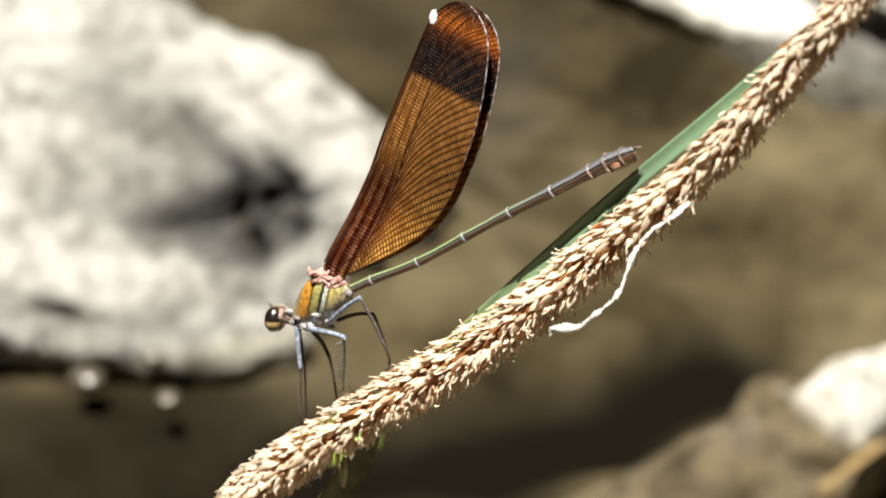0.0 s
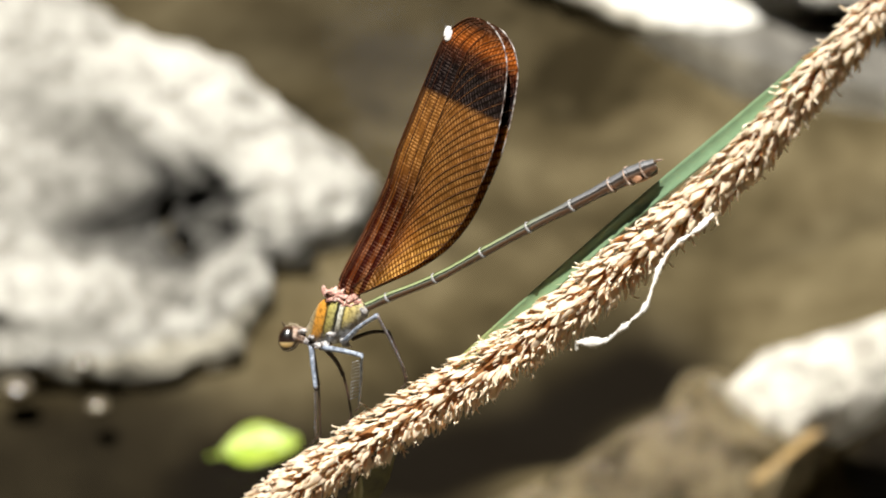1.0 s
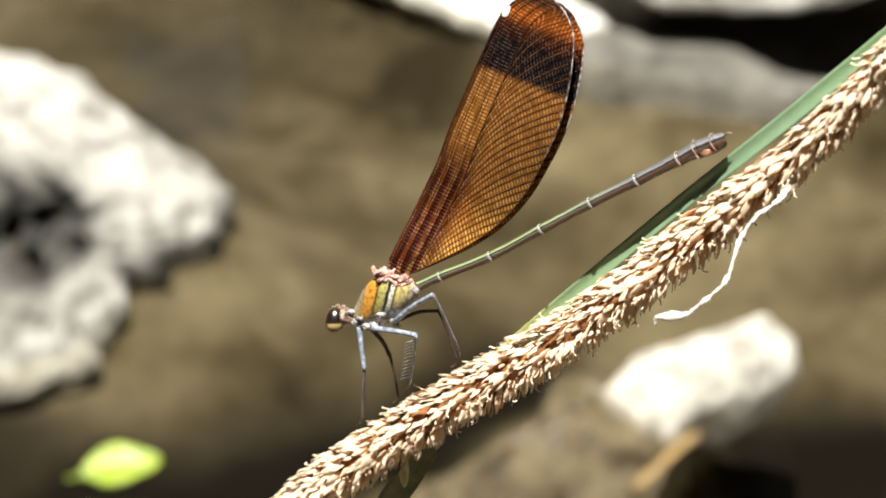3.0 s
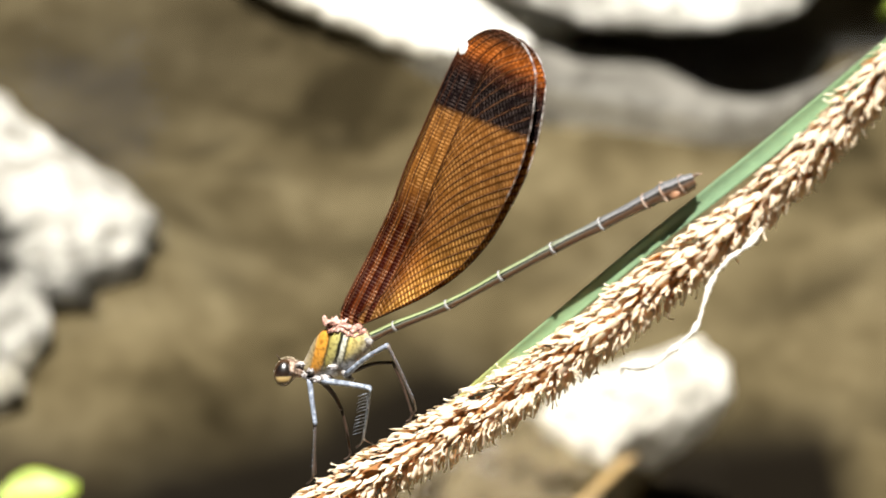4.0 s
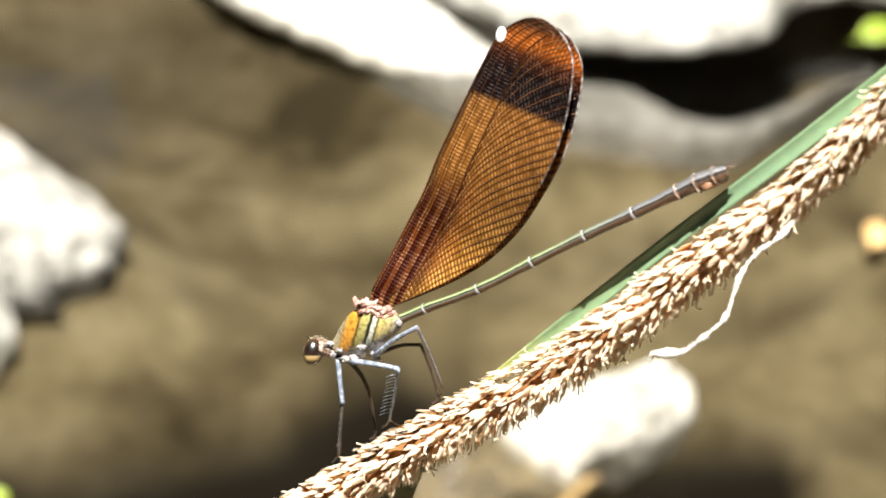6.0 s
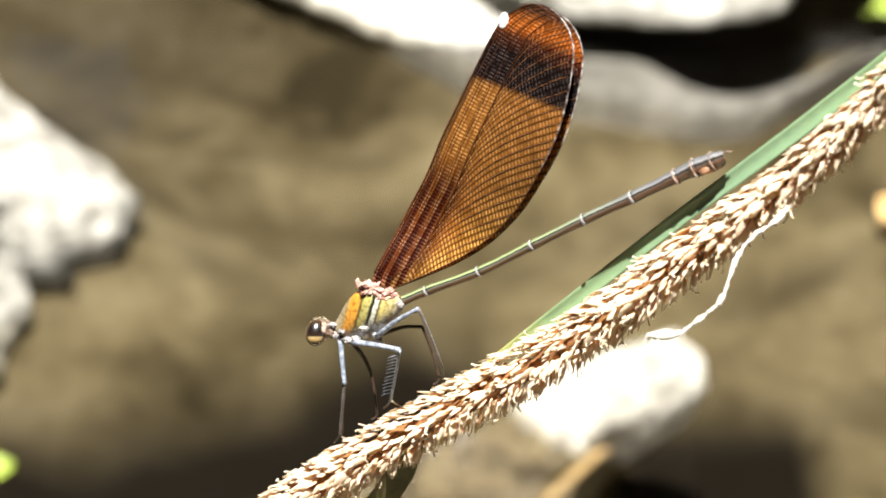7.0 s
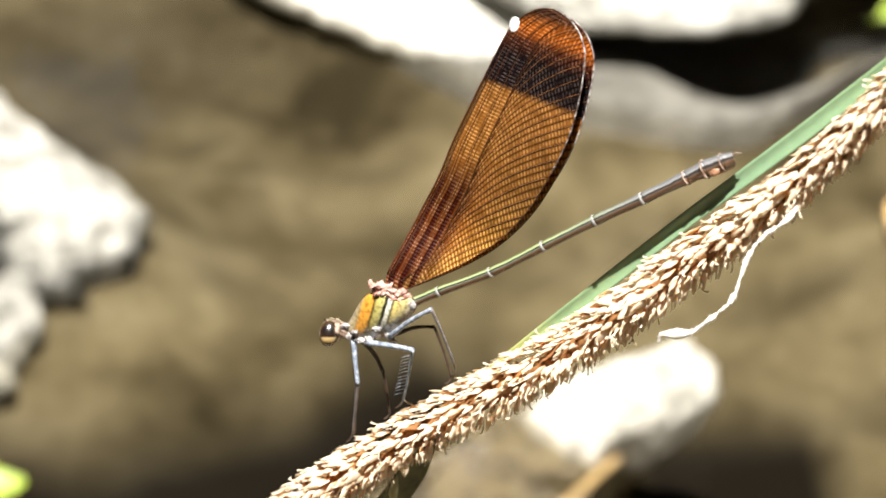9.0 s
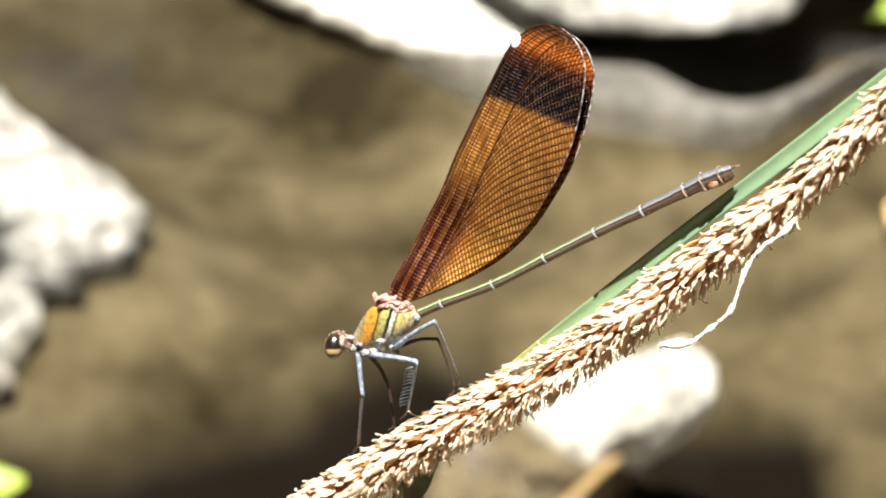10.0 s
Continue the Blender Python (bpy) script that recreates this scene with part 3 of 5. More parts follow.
def build_spike():
    base = at(1800, -45, 14)
    plant = swaying("sedge_spike", base, "dry straw-coloured drooping sedge flower spike with bristling scales", "plant")
    ax = [Vector(at(*p)) - base for p in spline(AXIS, 140)]
    bm = tube(bmesh.new(), ax, [S * (9 + 13 * smoothstep(0, 0.06, i / 140) - 8 * smoothstep(0.3, 1, i / 140)) for i in range(141)], 10)
    part("stalk", bm, STALK, plant, "brown stalk of the spike")
    # the bare culm goes on over the view and down to the bank
    culm = [(1800, -45, 14), (2050, -270, -80), (2500, -560, -420), (3300, -700, -1100), (4300, -300, -2000), (5000, 1500, -2200), (5300, 4200, -1900)]
    cp = [Vector(at(*p)) - base for p in spline(culm, 80)]
    part("culm", tube(bmesh.new(), cp, [S * (14 + 8 * i / 80) for i in range(81)], 8), BLADE, plant, "green stem above the spike")
    meshes = [scale_mesh(k) for k in range(12)]
    rnd = random.Random(5)
    places = []
    length = sum((b - a).length for a, b in zip(ax, ax[1:]))
    n = 2700
    golden = math.pi * (3 - math.sqrt(5))
    for i in range(n):
        f = (i + rnd.random() * 0.8) / n
        # more of them towards the apex, where the spike is thick
        f = 1.02 * f ** 1.25
        if f > 0.985:
            continue
        u = f * 140
        k = min(int(u), 139)
        p = ax[k].lerp(ax[k + 1], u - k)
        d = (ax[k] - ax[k + 1]).normalized()
        th = i * golden + rnd.uniform(-0.3, 0.3)
        a = d.cross(Vector((0, 0, 1))).normalized()
        b = a.cross(d).normalized()
        out = a * math.cos(th) + b * math.sin(th)
        big = 1.0 + 0.25 * smoothstep(0.3, 0.9, f)
        ln = S * rnd.choice((rnd.uniform(14, 24), rnd.uniform(22, 42))) * big
        up_face = out.y * 0.82 + out.z * 0.57
        spread = rnd.uniform(0.2, 0.75) if up_face > 0.0 else rnd.uniform(0.7, 1.7)
        spread *= 1 - 0.3 * smoothstep(0.5, 0.8, f)
        x = (d + out * spread + Vector((0, -0.7 if up_face < 0.1 else -0.1, 0.15)) * rnd.random()).normalized()
        rad = spike_radius(f) * S
        pos = p + out * (rad - ln * 0.42 * spread) * rnd.uniform(0.86, 1.0)
        z = (out - x * out.dot(x)).normalized()
        y = z.cross(x)
        tw = rnd.uniform(-0.7, 0.7)
        y, z = y * math.cos(tw) + z * math.sin(tw), z * math.cos(tw) - y * math.sin(tw)
        m = Matrix((x, y, z)).transposed().to_4x4()
        w = ln * rnd.uniform(0.65, 1.35)
        m = Matrix.Translation(pos) @ m @ Matrix.Diagonal((ln, w, w * rnd.uniform(0.3, 0.6), 1))
        places.append((m, out.z, f, rnd.randrange(12)))
    # the nearest towards the viewer in the middle stretch are parts of their own, the rest one mesh
    near = set(sorted(range(len(places)), key=lambda k: -places[k][1] if 0.12 < places[k][2] < 0.75 else 9)[:300])
    vs, fs, tips = [], [], []
    for k, (m, oz, f, j) in enumerate(places):
        if k in near:
            ob = new("scale", meshes[j])
            ob.parent = plant
            ob.matrix_local = m
        else:
            o = len(vs)
            vs += [m @ v.co for v in meshes[j].vertices]
            tips += [a.value for a in meshes[j].attributes["tipward"].data]
            fs += [tuple(o + q for q in p.vertices) for p in meshes[j].polygons]
    me = bpy.data.meshes.new("chaff")
    me.from_pydata(vs, [], fs)
    for p in me.polygons:
        p.use_smooth = True
    me.materials.append(STRAW_REST)
    float_attr(me, "tipward", tips)
    ob = new("chaff", me)
    ob.parent = plant
    tagged(ob, "straw-coloured scales", kind="stuff")
    # fine curled threads between the scales
    bm = bmesh.new()
    for k in range(420):
        m, oz, f, j = places[rnd.randrange(len(places))]
        p0 = m @ Vector((0.7, 0, 0))
        d = (m.to_3x3() @ Vector((1, 0, 0.5))).normalized()
        ln = S * rnd.uniform(8, 18)
        side = Vector((rnd.uniform(-1, 1), rnd.uniform(-1.2, 0.4), rnd.uniform(-0.5, 1))) * 0.7
        tube(bm, [p0, p0 + d * ln * 0.5, p0 + (d + side * 0.5).normalized() * ln, p0 + (d + side).normalized() * ln * 1.25], [S * 1.1, S * 0.9, S * 1.3, S * 1.5], 4)
    part("thread", bm, THREAD, plant, "pale curled threads", kind="stuff")


def island_mat(src, name):
    """The same straw, varied from piece to piece of a joined mesh."""
    m = src.copy()
    m.name = name
    nt = m.node_tree
    oi = [n for n in nt.nodes if n.type == "OBJECT_INFO"][0]
    geo = nt.nodes.new("ShaderNodeNewGeometry")
    for l in list(nt.links):
        if l.from_node == oi:
            nt.links.new(geo.outputs["Random Per Island"], l.to_socket)
    return m


STRAW_REST = island_mat(STRAW, "dry_straw_scales")


def blade_mat():
    """Green sedge blade with fine lengthwise ribs, yellowing at its tip."""
    m, nt, b = node_mat("green_blade")
    at1 = nt.nodes.new("ShaderNodeAttribute")
    at1.attribute_name = "along"
    r = ramp(nt, [(0.0, (0.55, 0.46, 0.12)), (0.09, (0.46, 0.46, 0.15)), (0.19, (0.18, 0.26, 0.13)), (0.45, (0.145, 0.225, 0.132)), (1.0, (0.165, 0.245, 0.115))])
    link(nt, at1, "Fac", r, "Fac")
    at2 = nt.nodes.new("ShaderNodeAttribute")
    at2.attribute_name = "across"
    wv = nt.nodes.new("ShaderNodeMath")
    wv.operation = "SINE"
    ml = nt.nodes.new("ShaderNodeMath")
    ml.operation = "MULTIPLY"
    ml.inputs[1].default_value = 70.0
    link(nt, at2, "Fac", ml, 0)
    link(nt, ml, "Value", wv, 0)
    co = nt.nodes.new("ShaderNodeTexCoord")
    n1 = add(nt, "ShaderNodeTexNoise", Scale=500.0, Detail=5.0)
    link(nt, co, "Object", n1, "Vector")
    hs = nt.nodes.new("ShaderNodeHueSaturation")
    mr = nt.nodes.new("ShaderNodeMapRange")
    mr.inputs["To Min"].default_value = 0.8
    mr.inputs["To Max"].default_value = 1.2
    link(nt, n1, "Fac", mr, "Value")
    link(nt, mr, "Result", hs, "Value")
    link(nt, r, "Color", hs, "Color")
    link(nt, hs, "Color", b, "Base Color")
    bp = add(nt, "ShaderNodeBump", Strength=0.25, Distance=0.00006)
    link(nt, wv, "Value", bp, "Height")
    link(nt, bp, "Normal", b, "Normal")
    b.inputs["Roughness"].default_value = 0.45
    tl = nt.nodes.new("ShaderNodeBsdfTranslucent")
    link(nt, hs, "Color", tl, "Color")
    mx = nt.nodes.new("ShaderNodeMixShader")
    mx.inputs["Fac"].default_value = 0.01
    nt.links.new(b.outputs[0], mx.inputs[1])
    nt.links.new(tl.outputs[0], mx.inputs[2])
    nt.links.new(mx.outputs[0], nt.nodes["Material Output"].inputs["Surface"])
    return m


BLADE = blade_mat()


def strip(bm, centres, halfwidths, normal_of, profile, thick):
    """A long blade: profile is a list of (across -1..1, lift); returns rows of (along, across) by vertex."""
    tags, rows = [], []
    n = len(centres) - 1
    for i, c in enumerate(centres):
        d = (centres[min(i + 1, n)] - centres[max(i - 1, 0)]).normalized()
        nn = normal_of(i / n)
        side = d.cross(nn).normalized()
        nn = side.cross(d).normalized()
        top = [bm.verts.new(c + side * (a * halfwidths[i]) + nn * (h * halfwidths[i])) for a, h in profile]
        bot = [bm.verts.new(c + side * (a * halfwidths[i]) + nn * (h * halfwidths[i] - thick)) for a, h in profile]
        tags += [(i / n, a) for a, h in profile] * 2
        rows.append(top + bot[::-1])
    k = len(rows[0])
    for r0, r1 in zip(rows, rows[1:]):
        for j in range(k):
            bm.faces.new((r0[j], r0[(j + 1) % k], r1[(j + 1) % k], r1[j]))
    bm.faces.new(rows[0][::-1])
    bm.faces.new(rows[-1])
    return tags


def build_blade():
    base = at(1900, -150, -125)
    leaf = swaying("sedge_leaf", base, "narrow green sedge blade with a yellowed tip behind the spike", "leaf")
    cl = [(815, 690, -75), (900, 632, -63), (1000, 560, -46), (1110, 474, -38), (1225, 385, -24), (1320, 315, -12), (1420, 240, -25), (1500, 178, -40), (1580, 116, -55), (1750, -20, -95), (1900, -150, -125)]
    pts = [Vector(at(*p)) - base for p in spline(cl, 90)]
    hw = [S * (3 + 11 * smoothstep(0, 0.22, i / 90) + 1.5 * i / 90) for i in range(91)]
    prof = [(-1, 0.42), (-0.7, 0.22), (-0.35, 0.05), (0, -0.05), (0.35, 0.05), (0.7, 0.22), (1, 0.42)]
    bm = bmesh.new()
    tags = strip(bm, pts, hw, lambda f: Vector((-0.15, 0.35, 0.93)), prof, 3.5 * S)
    ob = part("blade", bm, BLADE, leaf)
    rib = [p + Vector((0, 0, 1)) * (-3.2 * S) for p in pts]
    mid = part("midrib", tube(bmesh.new(), rib, [S * (1.2 + 1.6 * i / 90) for i in range(91)], 6), BLADE, leaf)
    float_attr(mid.data, "along", [k // 6 / 90 for k in range(91 * 6)])
    float_attr(ob.data, "along", [t[0] for t in tags])
    float_attr(ob.data, "across", [t[1] for t in tags])


def build_strand():
    base = at(1412, 368, 70)
    s = swaying("dry_strand", base, "thin white twisted dried plant fibre hanging from the spike", "plant fibre")
    line = [(1412, 368, 70), (1395, 388, 118), (1372, 405, 138), (1347, 424, 155), (1324, 456, 176), (1310, 494, 200), (1297, 529, 222), (1273, 553, 240), (1252, 570, 252), (1226, 588, 254), (1196, 592, 252), (1170, 594, 250), (1166, 607, 250)]
    pts = spline(line, 110)
    rad = []
    for i in range(111):
        f = i / 110
        r = 2.7 + 1.7 * math.sin(f * 31) * math.sin(f * 13) + 7.0 * math.exp(-((f - 0.84) / 0.055) ** 2) + 1.6 * math.exp(-((f - 0.12) / 0.1) ** 2) + 2.0 * math.exp(-((f - 0.50) / 0.02) ** 2)
        rad.append(S * max(1.6, r if f < 0.97 else r * (1 - (f - 0.97) * 14)))
    mat = noise_mat("white_fibre", [(0.25, (0.45, 0.36, 0.25)), (0.45, (0.74, 0.70, 0.62)), (0.7, (0.82, 0.80, 0.75))], 1100, rough=0.6, bump=0.5, bump_scale=2600, bump_dist=0.0002)
    bm = tube(bmesh.new(), [Vector(at(*p)) - base for p in pts], rad, 8, 0.55)
    for v in bm.verts:
        v.co += Vector((noise.noise(v.co * 3500), noise.noise(v.co * 3500 + Vector((7, 0, 0))), 0)) * (3.6 * S)
    part("fibre", bm, mat, s)


def build_sheath():
    """The shaded dry leaf and the second, brown spike that hang under the main one."""
    base = at(760, 800, -16)
    s = swaying("dry_leaf", base, "dark olive drying leaf hanging in shade under the spike", "leaf")
    mat = noise_mat("drying_leaf", [(0.3, (0.05, 0.05, 0.015)), (0.5, (0.12, 0.11, 0.03)), (0.7, (0.24, 0.19, 0.06))], 350, rough=0.5, bump=0.3, bump_scale=1500, bump_dist=0.0001)
    pts = rel(base, [at(*p) for p in spline([(775, 780, -10), (735, 822, -18), (700, 872, -24), (660, 925, -30), (600, 1010, -36)], 30)])
    hw = [S * (8 + 22 * smoothstep(0, 0.35, i / 30)) for i in range(31)]
    bm = bmesh.new()
    strip(bm, pts, hw, lambda f: Vector((0.5, 0.2, 0.8)), [(-1, 0.3), (-0.5, 0.06), (0, 0), (0.5, 0.1), (1, 0.35)], 3 * S)
    part("leaf_blade", bm, mat, s)
    base2 = at(700, 856, 6)
    g = swaying("seed_husk", base2, "small pale green seed husk hanging below the spike", "seed")
    mat2 = noise_mat("pale_husk", [(0.3, (0.42, 0.40, 0.16)), (0.7, (0.72, 0.68, 0.42))], 900, rough=0.5, bump=0.2)
    hp = rel(base2, [at(*p) for p in spline([(703, 838, 4), (701, 850, 6), (697, 866, 8), (696, 884, 8), (697, 894, 6)], 16)])
    part("husk", tube(bmesh.new(), hp, [S * r for r in np.interp(range(17), [0, 3, 8, 12, 16], [1, 3.5, 9, 7, 1])], 8), mat2, g)


build_spike()
build_blade()
build_strand()
build_sheath()


# ---------------------------------------------------------------- the damselfly
BAND = 56.0  # width of the front part of the wing, whose veins run along the edge


def wing_mat():
    """Amber membrane with a dark band before the tip, dense cross veins between the long ones."""
    m = bpy.data.materials.new("wing_membrane")
    m.use_nodes = True
    nt = m.node_tree
    nt.nodes.remove(nt.nodes["Principled BSDF"])

    def attr(name):
        a = nt.nodes.new("ShaderNodeAttribute")
        a.attribute_name = name
        return a

    def math_node(op, a, b=None, c=None):
        n = nt.nodes.new("ShaderNodeMath")
        n.operation = op
        for i, v in enumerate((a, b, c)):
            if v is None:
                continue
            if isinstance(v, (int, float)):
                n.inputs[i].default_value = v
            else:
                nt.links.new(v, n.inputs[i])
        return n.outputs[0]

    along, way, run, root = attr("along"), attr("front_way"), attr("run"), attr("root")
    back = attr("back")

    def clamp01(v):
        return math_node("MINIMUM", math_node("MAXIMUM", v, 0.0), 1.0)

    def mixed(fac, a, b, blend="MIX"):
        n = nt.nodes.new("ShaderNodeMixRGB")
        n.blend_type = blend
        for k, v in (("Fac", fac), ("Color1", a), ("Color2", b)):
            if isinstance(v, tuple):
                n.inputs[k].default_value = (*v, 1)
            elif isinstance(v, float):
                n.inputs[k].default_value = v
            else:
                nt.links.new(v, n.inputs[k])
        return n.outputs[0]

    # the colour from base to tip
    r = ramp(nt, [(0.0, (0.19, 0.036, 0.006)), (0.25, (0.25, 0.072, 0.011)), (0.50, (0.285, 0.112, 0.021)), (0.722, (0.285, 0.112, 0.023)), (0.745, (0.010, 0.005, 0.006)), (0.845, (0.009, 0.005, 0.006)), (0.90, (0.065, 0.016, 0.006)), (0.945, (0.42, 0.105, 0.012)), (0.975, (0.28, 0.075, 0.012)), (1.0, (0.07, 0.024, 0.010))])
    link(nt, along, "Fac", r, "Fac")
    # yellower towards the hind margin near the base
    tone = mixed(math_node("MULTIPLY", back.outputs["Fac"], 0.8), r.outputs["Color"], (0.46, 0.22, 0.040))
    # cells: along the front the long veins run with the edge, behind it they arch to the margin
    w_ = way.outputs["Fac"]
    arch = math_node("GREATER_THAN", w_, BAND)
    ra = math_node("DIVIDE", math_node("ADD", w_, 5.0), 10.0)
    rb = math_node("DIVIDE", root.outputs["Fac"], 17.0)

    def pick(a, b):
        n = nt.nodes.new("ShaderNodeMix")
        nt.links.new(arch, n.inputs[0])
        nt.links.new(a, n.inputs[2])
        nt.links.new(b, n.inputs[3])
        return n.outputs[0]

    row = pick(ra, rb)
    stepa = math_node("DIVIDE", run.outputs["Fac"], 6.4)
    stepb = math_node("DIVIDE", math_node("ADD", math_node("MULTIPLY", run.outputs["Fac"], 0.55), math_node("MULTIPLY", w_, 0.85)), 6.0)
    cell = math_node("ADD", pick(stepa, stepb), math_node("MULTIPLY", math_node("SINE", math_node("MULTIPLY", math_node("FLOOR", row), 12.9898)), 0.5))
    fv = math_node("PINGPONG", row, 0.5)
    fx = math_node("PINGPONG", cell, 0.5)
    lv = math_node("LESS_THAN", fv, 0.09)
    cv = math_node("LESS_THAN", fx, 0.20)
    veins = math_node("MAXIMUM", lv, cv)
    co = nt.nodes.new("ShaderNodeTexCoord")
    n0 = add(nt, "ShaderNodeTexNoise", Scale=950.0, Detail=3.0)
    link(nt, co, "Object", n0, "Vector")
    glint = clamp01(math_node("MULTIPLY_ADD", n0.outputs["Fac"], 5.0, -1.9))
    # maroon stripes along the front edge up to the node, with pale ladders between them
    front = attr("front").outputs["Fac"]
    bands = math_node("PINGPONG", math_node("DIVIDE", w_, 19.0), 0.5)
    bands = clamp01(math_node("MULTIPLY", math_node("SUBTRACT", bands, 0.14), 6.0))
    tone = mixed(math_node("MULTIPLY", front, math_node("MULTIPLY_ADD", bands, 0.65, 0.35)), tone, (0.16, 0.055, 0.05), "MULTIPLY")
    # each arching row is dark beside its vein and lighter on its far side
    shade = math_node("SMOOTH_MIN", clamp01(math_node("MULTIPLY_ADD", math_node("ABSOLUTE", math_node("SUBTRACT", math_node("FRACT", row), 0.5)), 4.0, -0.75)), 1.0, 0.2)
    tone = mixed(math_node("MULTIPLY", math_node("MULTIPLY", arch, shade), 0.68), tone, (0.34, 0.25, 0.17), "MULTIPLY")
    # cross veins are coloured brighter in spots to imitate glints, long ones dark
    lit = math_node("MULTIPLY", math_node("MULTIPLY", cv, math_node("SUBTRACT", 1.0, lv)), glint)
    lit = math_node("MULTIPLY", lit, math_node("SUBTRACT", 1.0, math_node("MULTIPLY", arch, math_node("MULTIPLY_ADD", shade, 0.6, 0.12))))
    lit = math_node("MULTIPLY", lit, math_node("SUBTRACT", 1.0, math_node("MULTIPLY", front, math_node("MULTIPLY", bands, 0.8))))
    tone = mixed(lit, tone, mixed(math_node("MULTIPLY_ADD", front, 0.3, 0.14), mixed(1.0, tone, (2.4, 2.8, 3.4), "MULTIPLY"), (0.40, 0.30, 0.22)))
    tone = mixed(math_node("MULTIPLY", lv, 0.65), tone, (0.14, 0.08, 0.06), "MULTIPLY")
    # patchy tone
    n1 = add(nt, "ShaderNodeTexNoise", Scale=420.0, Detail=5.0)
    link(nt, co, "Object", n1, "Vector")
    hs = nt.nodes.new("ShaderNodeHueSaturation")
    mr = nt.nodes.new("ShaderNodeMapRange")
    mr.inputs["To Min"].default_value = 0.5
    mr.inputs["To Max"].default_value = 1.5
    link(nt, n1, "Fac", mr, "Value")
    link(nt, mr, "Result", hs, "Value")
    nt.links.new(tone, hs.inputs["Color"])
    # each cell is a shallow pane between raised veins
    hgt = math_node("MULTIPLY", math_node("SMOOTH_MIN", fv, 0.3, 0.1), math_node("SMOOTH_MIN", fx, 0.3, 0.1))
    bp = add(nt, "ShaderNodeBump", Strength=0.9, Distance=0.0004)
    nt.links.new(hgt, bp.inputs["Height"])
    df = nt.nodes.new("ShaderNodeBsdfDiffuse")
    tl = nt.nodes.new("ShaderNodeBsdfTranslucent")
    gl = nt.nodes.new("ShaderNodeBsdfGlossy")
    gl.inputs["Roughness"].default_value = 0.22
    tp = nt.nodes.new("ShaderNodeBsdfTransparent")
    for s in (df, tl):
        link(nt, hs, "Color", s, "Color")
    for s in (df, tl, gl):
        link(nt, bp, "Normal", s, "Normal")
    tint = nt.nodes.new("ShaderNodeGamma")
    tint.inputs["Gamma"].default_value = 1.0
    link(nt, hs, "Color", tint, "Color")
    link(nt, tint, "Color", tp, "Color")

    def mix(fac, a, b):
        n = nt.nodes.new("ShaderNodeMixShader")
        if isinstance(fac, float):
            n.inputs["Fac"].default_value = fac
        else:
            nt.links.new(fac, n.inputs["Fac"])
        nt.links.new(a, n.inputs[1])
        nt.links.new(b, n.inputs[2])
        return n.outputs[0]

    body = mix(0.35, df.outputs[0], tl.outputs[0])
    body = mix(math_node("MULTIPLY", math_node("SUBTRACT", 1.0, veins), math_node("MULTIPLY_ADD", back.outputs["Fac"], 0.35, 0.20)), body, tp.outputs[0])
    # the strip before the first vein is clear beyond the node
    clear = math_node("MULTIPLY", math_node("LESS_THAN", w_, 8.0), math_node("MULTIPLY", math_node("GREATER_THAN", run.outputs["Fac"], 222.0), math_node("LESS_THAN", along.outputs["Fac"], 0.74)))
    plain = nt.nodes.new("ShaderNodeBsdfTransparent")
    plain.inputs["Color"].default_value = (0.72, 0.60, 0.45, 1)
    body = mix(math_node("MULTIPLY", clear, 0.8), body, plain.outputs[0])
    body = mix(0.07, body, gl.outputs[0])
    nt.links.new(body, nt.nodes["Material Output"].inputs["Surface"])
    return m


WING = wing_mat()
VEIN = noise_mat("wing_vein", [(0.3, (0.03, 0.010, 0.005)), (0.7, (0.09, 0.03, 0.012))], 2000, rough=0.35, bump=0)
ARC_VEIN = noise_mat("brown_arching_vein", [(0.40, (0.07, 0.022, 0.008)), (0.52, (0.22, 0.09, 0.03)), (0.62, (0.19, 0.08, 0.03))], 1500, rough=0.3, bump=0)
# the margin's glints are put into its colour as pale dashes
PALE_VEIN = noise_mat("glint_margin_vein", [(0.42, (0.05, 0.02, 0.012)), (0.50, (0.22, 0.18, 0.165)), (0.60, (0.52, 0.49, 0.47))], 1300, rough=0.3, bump=0)

LEAD = [(684, 514), (685, 487), (708, 443), (731, 403), (757, 355), (774, 324), (786, 298), (806, 250), (838, 186), (868, 127), (903, 62), (928, 36), (957, 21), (985, 20), (1000, 27)]
TRAIL = [(712, 514), (735, 506), (782, 486), (836, 460), (890, 424), (940, 372), (978, 312), (1006, 258), (1024, 205), (1036, 150), (1041, 100), (1032, 64), (1016, 40), (1000, 27)]
FOOT, SPAN, CHORD = np.array((705.0, 512.0)), np.array((0.46, -0.888)), np.array((0.888, 0.46))


def edges(n):
    """Along the wing, from base to tip: how far the leading and the hind edge lie across it."""
    le = np.array([((p - FOOT) @ SPAN, (p - FOOT) @ CHORD) for p in spline(LEAD, 300)])
    te = np.array([((p - FOOT) @ SPAN, (p - FOOT) @ CHORD) for p in spline(TRAIL, 300)])
    tip = le[-1][0]
    ls = np.array([tip * (1 - (1 - k / n) ** 1.5) for k in range(n + 1)])
    return ls, np.interp(ls, le[:, 0], le[:, 1]), np.interp(ls, te[:, 0], te[:, 1])


